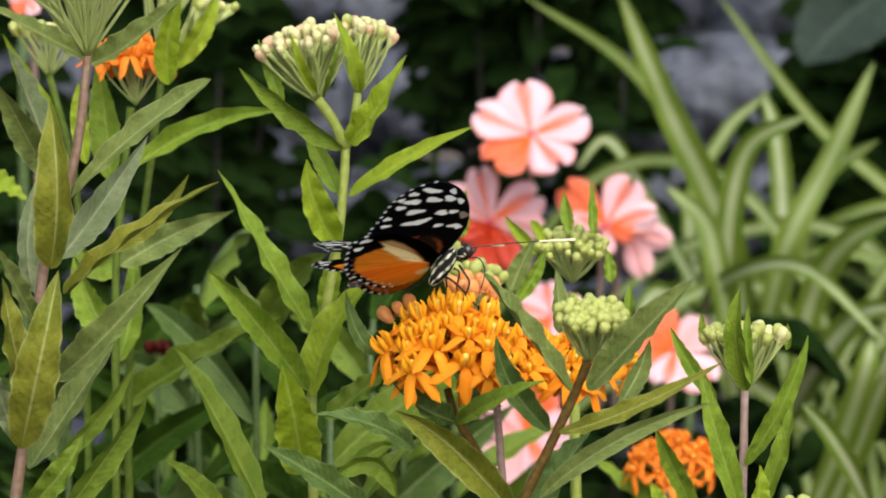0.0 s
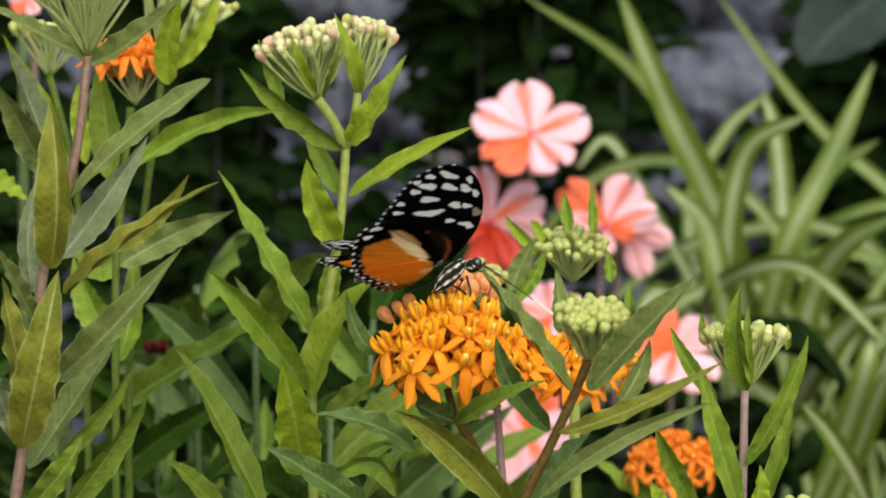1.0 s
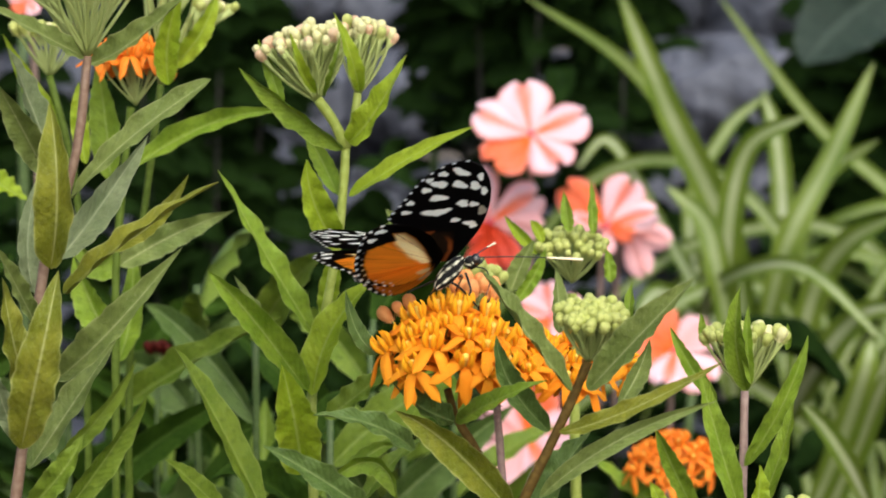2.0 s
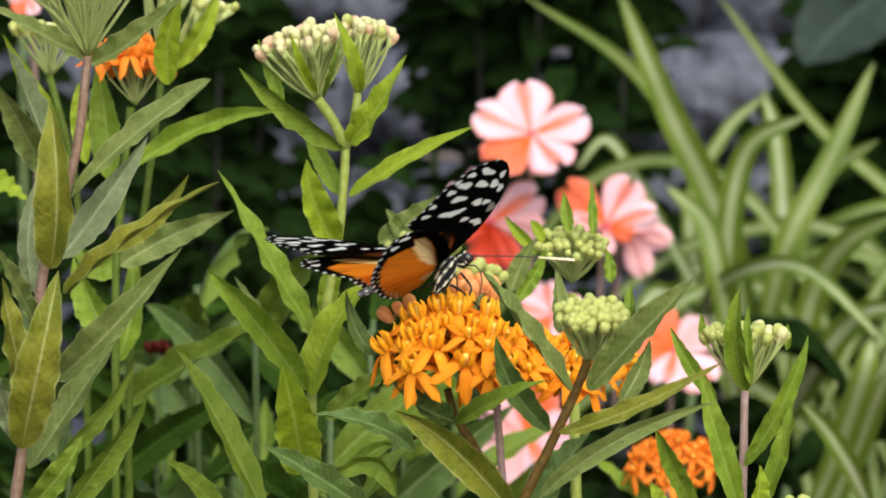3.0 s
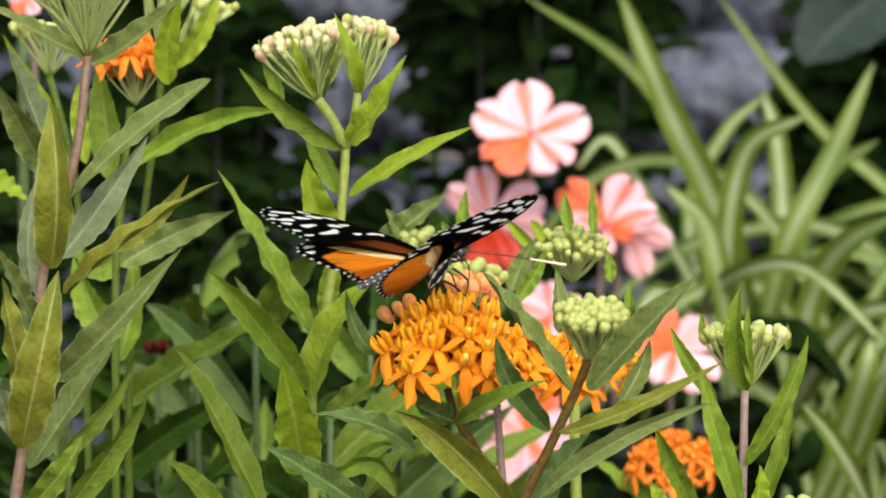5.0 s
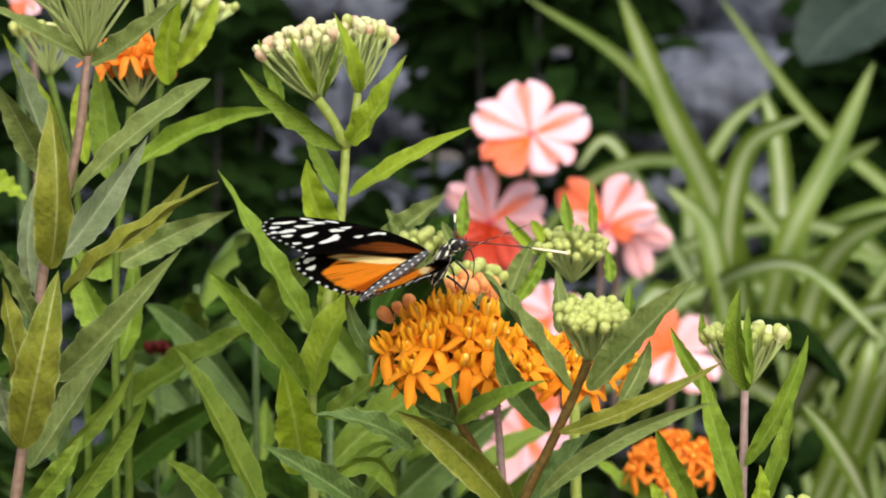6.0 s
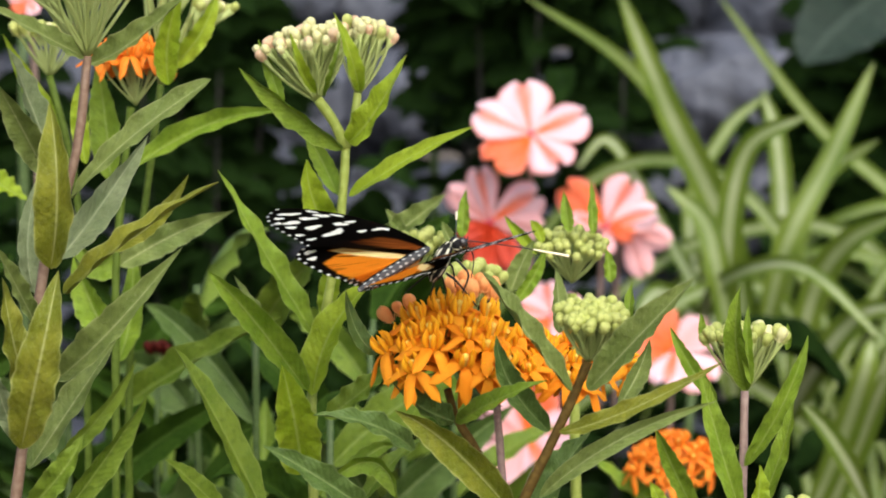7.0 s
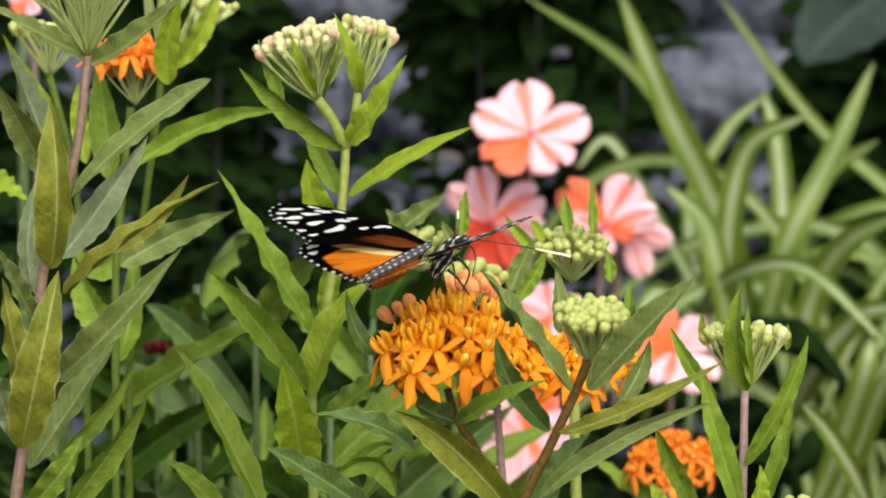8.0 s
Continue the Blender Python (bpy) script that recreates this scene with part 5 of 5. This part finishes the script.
def wing_mesh(name, lead, trail, tint, side, rows, across, lo):
    """One wing, laid flat: x forward along the body, y out from it, z the upper face. The hindwing's inner lobe folds down along the abdomen."""
    a = even_line([(*p, 0) for p in lead], 4.0)
    b = even_line([(*p, 0) for p in trail], 4.0)
    pick = lambda line, s: line[min(int(s * (len(line) - 1)), len(line) - 2)].lerp(line[min(int(s * (len(line) - 1)), len(line) - 2) + 1], s * (len(line) - 1) - min(int(s * (len(line) - 1)), len(line) - 2))
    rim = [pick(b, k / 60) for k in range(61)]
    verts, cols, faces = [], [], []
    hind = name == "hindwing"
    for sheet in (0, 1):
        for k in range(rows + 1):
            p0, p1 = pick(a, k / rows), pick(b, k / rows)
            scallop = 1 - (0.018 if k / rows > lo else 0.0) * abs(math.sin(k / rows * (24 if hind else 19) * math.pi))
            for j in range(across + 1):
                f = j / across
                p = p0.lerp(p1, f * scallop)
                u, v = p.x, p.y
                key = (name, sheet, k, j)
                if key not in TINTS:
                    TINTS[key] = tint(u, v, sheet == 1, margin(rim, u, v, lo, 1.0))
                cols.append(TINTS[key])
                z = 0.6 * abs(math.sin(f * 9.42)) - sheet * 0.7
                y = v
                if hind:
                    u, y = u - HIND_ROOT[0], v - HIND_ROOT[1]
                    z -= 1.5
                    d = (-24 if side < 0 else -8) - y
                    if d > 0:
                        fold = d * d / (d + 25) * 0.35 if side < 0 else d * d / (d + 6)
                        u -= fold * (0.45 if side < 0 else 0.1)
                        y += fold * (0.92 if side < 0 else 1.1)
                        z -= fold * (0.72 if side < 0 else 0.45)
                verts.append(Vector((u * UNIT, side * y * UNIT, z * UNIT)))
        o = sheet * (rows + 1) * (across + 1)
        for k in range(rows):
            for j in range(across):
                i = o + k * (across + 1) + j
                q = (i, i + 1, i + across + 2, i + across + 1)
                faces.append(q if (sheet == 0) == (side < 0) else q[::-1])
    return mesh_of(name, verts, faces, WING, None, cols)


def striped_ball(name, rx, ry, rz, tint, seg=24, rings=16, blunt=1.0):
    v, f = ball_data(1, 1, seg, rings)
    verts = [Vector((p.z * rx, p.x * ry * max(1e-6, math.hypot(p.x, p.y)) ** (blunt - 1), p.y * rz * max(1e-6, math.hypot(p.x, p.y)) ** (blunt - 1))) for p in v]
    cols = [tint(p.z, math.atan2(p.x, p.y)) for p in v]
    return mesh_of(name, verts, f, FUZZ, None, cols)


# hip, knee and foot of each leg in the body's space at rest, and where the foot stands
LEGS = (((0.0030, -0.0012, -0.0022), (0.0032, -0.0040, -0.0058), (0.0006, -0.0034, -0.0095), (0.0043, 0.6955, 0.6791)),
        ((-0.0010, -0.0014, -0.0038), (0.0006, -0.0034, -0.0074), (0.0018, -0.0056, -0.0127), (0.0073, 0.6965, 0.6764)),
        ((-0.0014, 0.0004, -0.0036), (-0.0032, 0.0008, -0.0056), (-0.0043, 0.0014, -0.0080), (-0.0028, 0.6972, 0.6785)),
        ((-0.0026, -0.0004, -0.0030), (-0.0055, 0.0030, -0.0042), (-0.0085, 0.0052, -0.0062), (-0.0088, 0.6972, 0.6788)),
        ((0.0026, 0.0012, -0.0024), (0.0040, 0.0038, -0.0060), (0.0022, 0.0040, -0.0100), (0.0030, 0.7050, 0.6790)),
        ((-0.0006, 0.0014, -0.0036), (0.0010, 0.0044, -0.0068), (0.0004, 0.0050, -0.0110), (0.0010, 0.7045, 0.6780)))


def butterfly():
    ob = thing("butterfly", (0, 0.697, 0.686), "black and orange butterfly with cream spots feeding on flowers", "butterfly")
    ivory = Vector((0.86, 0.82, 0.62))
    part("thorax", striped_ball("thorax", 0.0052, 0.0017, 0.0020, lambda s, a: BLACK.lerp(ivory, 1 - soft(abs(math.sin(a * 3.0 + s * 1.6)), 0.18, 0.34)) if abs(a) > 0.5 else BLACK.lerp(ivory, 0.8 * (1 - soft(math.hypot((abs(s) - 0.35) * 2.2, (abs(a) - 0.32) * 2.4), 0.3, 0.5)))), ob, "black thorax with cream stripes", pose(-0.0004, 0, -0.0014, 0, -36, 0))

    def belly(s, a):
        c = BLACK.lerp(Vector((0.07, 0.07, 0.075)), 0.75 * soft(abs(a), 0.3, 0.9))
        row = (s * 5.5) % 1.0 - 0.5
        for at in (0.55, 1.5, 2.4):
            c = c.lerp(Vector((0.62, 0.62, 0.58)), 1 - soft(math.hypot(row * 2.6, (abs(a) - at) * 3.2), 0.25, 0.68))
        return c
    part("abdomen", striped_ball("abdomen", 0.0104, 0.0012, 0.0013, belly, 32, 60, 0.55), ob, "dark grey abdomen with rows of white spots", pose(-0.0112, 0.0027, 0.0017, 0, -3, -6))
    head = part("head", striped_ball("head", 0.0016, 0.0017, 0.0016, lambda s, a: BLACK.lerp(ivory, 1 - soft(abs(math.sin(a * 2 + 0.6) + 0.5 * s), 0.12, 0.28))), ob, "", pose(0.0054, 0, 0.0001))
    for s in (1, -1):
        v, f = ball_data(0.0011, 0.0013, 14, 10)
        part("eye", mesh_of("eye", v, f, EYE), head, "", pose(0.0007, 0.0014 * s, 0.0003))
        part("palp", tube("palp", [Vector((0.0012, 0.0005 * s, -0.0008)), Vector((0.0026, 0.0006 * s, -0.0002)), Vector((0.0033, 0.0006 * s, 0.0007))], 0.0004, 0.0001, INK, 6, 6), head)
    tongue = [(0.0010, 0, -0.0012), (0.0032, 0, -0.0022), (0.0034, 0, -0.0052), (0.0012, 0, -0.0086)]
    part("proboscis", tube("proboscis", tongue, 0.00020, 0.00012, INK, 14, 6), head)
    wings = []
    for side in (-1, 1):
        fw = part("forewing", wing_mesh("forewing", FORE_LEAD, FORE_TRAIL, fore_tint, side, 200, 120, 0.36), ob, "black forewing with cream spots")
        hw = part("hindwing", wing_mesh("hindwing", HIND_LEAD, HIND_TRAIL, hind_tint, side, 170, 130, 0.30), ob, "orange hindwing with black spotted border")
        wings.append((fw, hw))
    feelers = []
    for _ in range(2):
        an = part("antenna", tube("antenna", [Vector((0, 0, 0)), Vector((0.008, 0, 0.0003)), Vector((0.016, 0, 0.0003)), Vector((0.0246, 0, 0))], 0.00016, 0.00013, INK, 14, 6), ob)
        part("club", tube("club", [Vector((0.0165, 0, 0.0003)), Vector((0.019, 0, 0.0002)), Vector((0.0225, 0, 0.0001)), Vector((0.0248, 0, 0))], 0.00018, 0.00034, IVORY, 10, 8), an, "cream club")
        feelers.append(an)
    legs = []
    for hip, knee, foot, _ in LEGS:
        h, k, f = Vector(hip), Vector(knee), Vector(foot)
        line = [Vector((0, 0, 0)), (k - h) * 0.55 + Vector((0, 0, 0.0004)), k - h, (k - h).lerp(f - h, 0.5) + (k - h) * 0.06, f - h]
        legs.append(part("leg", tube("leg", line, 0.00032, 0.00014, INK, 16, 6), ob))
    return ob, wings, feelers, legs


BUTTERFLY, WINGS, FEELERS, LEG_PARTS = butterfly()


def motions():
    body = [(0.00, pose(-0.00022, 0.69700, 0.68643, -17.4, -14.0, 22.2)),
            (0.50, pose(0.00146, 0.69700, 0.68447, -20.5, -4.9, 23.4)),
            (1.00, pose(0.00159, 0.69700, 0.68447, -19.3, -4.9, 23.4)),
            (1.50, pose(0.00129, 0.69700, 0.68513, -18.8, -5.8, 25.4)),
            (1.70, pose(0.00140, 0.69700, 0.68513, -18.5, -5.8, 24.9)),
            (2.80, pose(0.00103, 0.69700, 0.68476, -15.7, -11.9, 34.7)),
            (3.00, pose(0.00025, 0.69700, 0.68463, -16.4, -13.1, 38.6)),
            (3.20, pose(-0.00023, 0.69700, 0.68460, -14.3, -10.4, 41.7)),
            (3.50, pose(-0.00083, 0.69700, 0.68481, -9.4, -9.0, 48.4)),
            (4.00, pose(-0.00089, 0.69700, 0.68556, -9.2, -10.6, 47.2)),
            (4.50, pose(-0.00093, 0.69700, 0.68560, -9.6, -10.1, 46.6)),
            (4.70, pose(-0.00102, 0.69700, 0.68560, -8.5, -10.1, 47.3)),
            (5.80, pose(-0.00114, 0.69700, 0.68701, -1.5, -25.0, 42.5)),
            (6.00, pose(-0.00081, 0.69700, 0.68691, -3.7, -24.7, 41.9)),
            (6.20, pose(-0.00087, 0.69700, 0.68697, -0.2, -24.0, 41.2)),
            (6.50, pose(-0.00091, 0.69700, 0.68728, -1.6, -19.9, 46.4)),
            (7.00, pose(-0.00068, 0.69700, 0.68759, -1.1, -21.1, 41.5)),
            (7.50, pose(-0.00020, 0.69700, 0.68821, -2.2, -18.2, 42.3)),
            (8.00, pose(-0.00020, 0.69700, 0.68839, -2.7, -17.5, 42.5))]
    walk(BUTTERFLY, body)
    # each leg turns at its hip so that its foot stays where it stands
    for leg_part, (hip, _, foot, stand) in zip(LEG_PARTS, LEGS):
        rest = Vector(foot) - Vector(hip)
        walk(leg_part, [(t, Matrix.Translation(hip) @ rest.rotation_difference(m.inverted() @ Vector(stand) - Vector(hip)).to_matrix().to_4x4()) for t, m in body])
    walk(WINGS[0][0], [(0.00, pose(0.00047, -0.00180, 0.00140, -11.9, 10.8, 3.0)),
        (0.50, pose(0.00023, -0.00219, 0.00214, -15.3, 11.2, 3.7)),
        (1.00, pose(0.00022, -0.00218, 0.00231, -14.6, 10.2, 1.5)),
        (1.50, pose(0.00020, -0.00204, 0.00193, -20.1, 9.8, -0.4)),
        (1.70, pose(0.00020, -0.00190, 0.00151, -18.8, 9.8, 1.8)),
        (2.80, pose(0.00024, -0.00185, 0.00179, -17.4, 11.1, 8.6)),
        (3.00, pose(0.00032, -0.00200, 0.00221, -19.7, 11.9, 8.8)),
        (3.20, pose(0.00060, -0.00227, 0.00173, -16.7, 12.6, 8.7)),
        (3.50, pose(0.00082, -0.00266, 0.00178, -12.3, 13.5, 8.3)),
        (4.00, pose(0.00055, -0.00225, 0.00179, -16.3, 14.6, 10.3)),
        (4.50, pose(0.00059, -0.00229, 0.00173, -18.8, 12.6, 10.0)),
        (4.70, pose(0.00080, -0.00250, 0.00190, -16.9, 13.2, 8.5)),
        (5.80, pose(-0.00039, -0.00134, -0.00015, -19.5, 9.4, 2.2)),
        (6.00, pose(0.00054, -0.00192, 0.00029, -12.3, 13.2, 8.1)),
        (6.20, pose(0.00052, -0.00175, 0.00072, -8.0, 11.5, 11.5)),
        (6.50, pose(-0.00000, -0.00167, 0.00015, -12.3, 11.6, 5.2)),
        (7.00, pose(0.00012, -0.00166, 0.00011, -11.3, 12.4, 8.0)),
        (7.50, pose(0.00009, -0.00162, 0.00028, -15.9, 8.1, 6.1)),
        (8.00, pose(-0.00012, -0.00150, 0.00001, -14.7, 8.5, 6.7))])
    walk(WINGS[0][1], [(0.00, pose(-0.00112, -0.00118, 0.00134, -16.1, 5.2, 1.0)),
        (0.50, pose(-0.00123, -0.00220, 0.00369, -18.7, -0.7, 1.7)),
        (1.00, pose(-0.00173, -0.00183, 0.00375, -17.2, -0.6, 0.7)),
        (1.50, pose(-0.00120, -0.00167, 0.00259, -19.4, 4.4, -3.9)),
        (1.70, pose(-0.00163, -0.00143, 0.00229, -20.4, 1.2, 0.3)),
        (2.80, pose(-0.00049, -0.00233, 0.00311, -19.8, -0.1, 3.1)),
        (3.00, pose(0.00004, -0.00283, 0.00274, -21.2, 2.9, 2.1)),
        (3.20, pose(0.00002, -0.00297, 0.00235, -18.0, 2.5, 1.1)),
        (3.50, pose(0.00011, -0.00343, 0.00102, -18.4, 5.3, 0.2)),
        (4.00, pose(0.00034, -0.00358, 0.00142, -23.8, 4.9, 0.6)),
        (4.50, pose(0.00037, -0.00360, 0.00099, -21.1, 6.9, -0.1)),
        (4.70, pose(0.00038, -0.00357, 0.00140, -24.5, 3.9, 0.3)),
        (5.80, pose(-0.00191, -0.00096, -0.00016, -17.4, 10.2, 9.1)),
        (6.00, pose(-0.00144, -0.00140, 0.00029, -10.3, 9.0, 6.4)),
        (6.20, pose(-0.00099, -0.00158, 0.00116, -7.9, 9.4, 9.2)),
        (6.50, pose(-0.00197, -0.00100, 0.00017, -11.1, 8.3, 2.5)),
        (7.00, pose(-0.00185, -0.00112, 0.00014, -9.8, 8.9, 6.1)),
        (7.50, pose(-0.00185, -0.00104, 0.00015, -14.6, 5.1, 4.6)),
        (8.00, pose(-0.00208, -0.00092, -0.00008, -13.6, 5.6, 4.7))])
    walk(WINGS[1][0], [(0.00, pose(0.00036, 0.00092, 0.00123, 17.4, 15.6, -0.3)),
        (0.50, pose(-0.00058, 0.00051, 0.00340, 20.3, 8.6, -4.7)),
        (1.00, pose(-0.00050, 0.00055, 0.00339, 19.1, 8.6, -5.9)),
        (1.50, pose(-0.00034, 0.00078, 0.00266, 24.4, 9.2, -4.0)),
        (1.70, pose(-0.00070, 0.00093, 0.00277, 23.5, 8.5, -4.5)),
        (2.80, pose(-0.00150, 0.00203, 0.00333, 18.1, 12.2, -3.7)),
        (3.00, pose(-0.00075, 0.00176, 0.00308, 22.9, 11.1, 7.3)),
        (3.20, pose(-0.00118, 0.00236, 0.00281, 18.2, 13.5, -0.6)),
        (3.50, pose(-0.00076, 0.00265, 0.00320, 14.1, 14.1, 0.1)),
        (4.00, pose(-0.00103, 0.00291, 0.00308, 18.7, 14.0, 0.3)),
        (4.50, pose(-0.00110, 0.00290, 0.00304, 19.8, 13.7, -3.8)),
        (4.70, pose(-0.00107, 0.00297, 0.00272, 17.9, 12.7, -3.5)),
        (5.80, pose(0.00006, 0.00281, 0.00349, 18.3, 16.3, -5.6)),
        (6.00, pose(-0.00073, 0.00305, 0.00293, 13.2, 15.3, -3.5)),
        (6.20, pose(-0.00073, 0.00314, 0.00275, 9.1, 15.3, -4.0)),
        (6.50, pose(-0.00046, 0.00304, 0.00263, 11.8, 12.8, -6.9)),
        (7.00, pose(-0.00070, 0.00294, 0.00260, 11.7, 13.4, -5.4)),
        (7.50, pose(-0.00114, 0.00311, 0.00220, 15.6, 10.8, -6.6)),
        (8.00, pose(-0.00103, 0.00296, 0.00206, 14.5, 11.5, -5.8))])
    walk(WINGS[1][1], [(0.00, pose(-0.00179, 0.00036, 0.00153, 18.7, 8.0, 0.5)),
        (0.50, pose(-0.00247, -0.00001, 0.00339, 20.0, 4.2, -5.3)),
        (1.00, pose(-0.00242, 0.00007, 0.00338, 21.4, 1.8, -5.4)),
        (1.50, pose(-0.00230, 0.00029, 0.00262, 24.4, 4.1, -5.5)),
        (1.70, pose(-0.00256, 0.00040, 0.00270, 24.9, 2.6, -5.7)),
        (2.80, pose(-0.00293, 0.00120, 0.00327, 20.6, 6.2, -6.2)),
        (3.00, pose(-0.00301, 0.00126, 0.00343, 22.9, 7.5, -4.2)),
        (3.20, pose(-0.00275, 0.00151, 0.00283, 18.1, 9.7, -5.8)),
        (3.50, pose(-0.00236, 0.00175, 0.00324, 14.1, 10.3, -9.8)),
        (4.00, pose(-0.00259, 0.00199, 0.00321, 17.4, 10.2, -10.9)),
        (4.50, pose(-0.00259, 0.00198, 0.00297, 19.3, 10.9, -7.4)),
        (4.70, pose(-0.00259, 0.00206, 0.00281, 16.2, 10.1, -10.3)),
        (5.80, pose(-0.00182, 0.00223, 0.00350, 20.9, 4.8, -19.9)),
        (6.00, pose(-0.00265, 0.00248, 0.00305, 17.4, 4.2, -16.9)),
        (6.20, pose(-0.00255, 0.00241, 0.00269, 12.6, 4.9, -16.5)),
        (6.50, pose(-0.00239, 0.00253, 0.00260, 13.7, 4.5, -19.1)),
        (7.00, pose(-0.00262, 0.00234, 0.00246, 13.4, 7.1, -12.7)),
        (7.50, pose(-0.00367, 0.00322, 0.00247, 14.8, 1.7, -26.2)),
        (8.00, pose(-0.00318, 0.00265, 0.00200, 13.4, 5.6, -19.9))])
    walk(FEELERS[0], [(0.00, pose(0.00620, -0.00070, 0.00100, 14.3, 13.5, -9.2)),
        (0.50, pose(0.00620, -0.00070, 0.00100, 18.9, 9.7, -11.5)),
        (0.80, pose(0.00620, -0.00070, 0.00100, 23.3, 30.9, 5.7)),
        (1.00, pose(0.00620, -0.00070, 0.00100, 24.3, 37.4, 13.5)),
        (1.20, pose(0.00620, -0.00070, 0.00100, 19.9, 19.2, 1.4)),
        (1.50, pose(0.00620, -0.00070, 0.00100, 16.8, 12.2, -13.0)),
        (1.70, pose(0.00620, -0.00070, 0.00100, 16.7, 11.4, -11.7)),
        (2.80, pose(0.00620, -0.00070, 0.00100, 10.5, 18.5, -19.1)),
        (3.00, pose(0.00620, -0.00070, 0.00100, 8.6, 22.1, -25.8)),
        (3.20, pose(0.00620, -0.00070, 0.00100, 9.0, 31.9, -23.5)),
        (3.50, pose(0.00620, -0.00070, 0.00100, 3.7, 33.2, -30.4)),
        (4.00, pose(0.00620, -0.00070, 0.00100, 1.7, 29.1, -33.8)),
        (4.50, pose(0.00620, -0.00070, 0.00100, 2.4, 23.1, -33.1)),
        (4.70, pose(0.00620, -0.00070, 0.00100, 1.1, 21.4, -35.0)),
        (5.80, pose(0.00620, -0.00070, 0.00100, -16.1, 27.6, -43.8)),
        (6.00, pose(0.00620, -0.00070, 0.00100, -12.9, 28.5, -39.6)),
        (6.20, pose(0.00620, -0.00070, 0.00100, -15.0, 26.9, -39.7)),
        (6.50, pose(0.00620, -0.00070, 0.00100, -12.8, 24.7, -44.4)),
        (7.00, pose(0.00620, -0.00070, 0.00100, -12.6, 26.3, -39.8)),
        (7.50, pose(0.00620, -0.00070, 0.00100, -9.8, 26.1, -38.8)),
        (8.00, pose(0.00620, -0.00070, 0.00100, -8.8, 25.9, -38.2))])
    walk(FEELERS[1], [(0.00, pose(0.00620, 0.00070, 0.00100, 21.9, -1.1, 49.0)),
        (0.50, pose(0.00620, 0.00070, 0.00100, 16.8, -1.7, 51.9)),
        (1.00, pose(0.00620, 0.00070, 0.00100, 15.9, -0.2, 52.4)),
        (1.30, pose(0.00620, 0.00070, 0.00100, 16.1, -13.2, 49.9)),
        (1.50, pose(0.00620, 0.00070, 0.00100, 16.8, -12.6, 48.1)),
        (1.70, pose(0.00620, 0.00070, 0.00100, 16.6, -14.0, 48.5)),
        (2.80, pose(0.00620, 0.00070, 0.00100, 18.7, -3.4, 55.2)),
        (3.00, pose(0.00620, 0.00070, 0.00100, 20.4, -2.0, 51.6)),
        (3.20, pose(0.00620, 0.00070, 0.00100, 17.2, -1.6, 47.9)),
        (3.50, pose(0.00620, 0.00070, 0.00100, 13.0, 3.0, 41.2)),
        (4.00, pose(0.00620, 0.00070, 0.00100, 13.9, 5.2, 43.1)),
        (4.50, pose(0.00620, 0.00070, 0.00100, 13.9, 3.6, 43.5)),
        (4.70, pose(0.00620, 0.00070, 0.00100, 13.1, 4.2, 42.5)),
        (5.80, pose(0.00620, 0.00070, 0.00100, 19.4, 5.7, 47.5)),
        (6.00, pose(0.00620, 0.00070, 0.00100, 20.7, 4.8, 47.6)),
        (6.20, pose(0.00620, 0.00070, 0.00100, 18.1, 6.2, 48.3)),
        (6.50, pose(0.00620, 0.00070, 0.00100, 14.7, 3.0, 42.8)),
        (7.00, pose(0.00620, 0.00070, 0.00100, 16.3, 3.6, 47.3)),
        (7.50, pose(0.00620, 0.00070, 0.00100, 14.9, 1.4, 47.1)),
        (8.00, pose(0.00620, 0.00070, 0.00100, 14.7, 0.9, 46.9))])


motions()
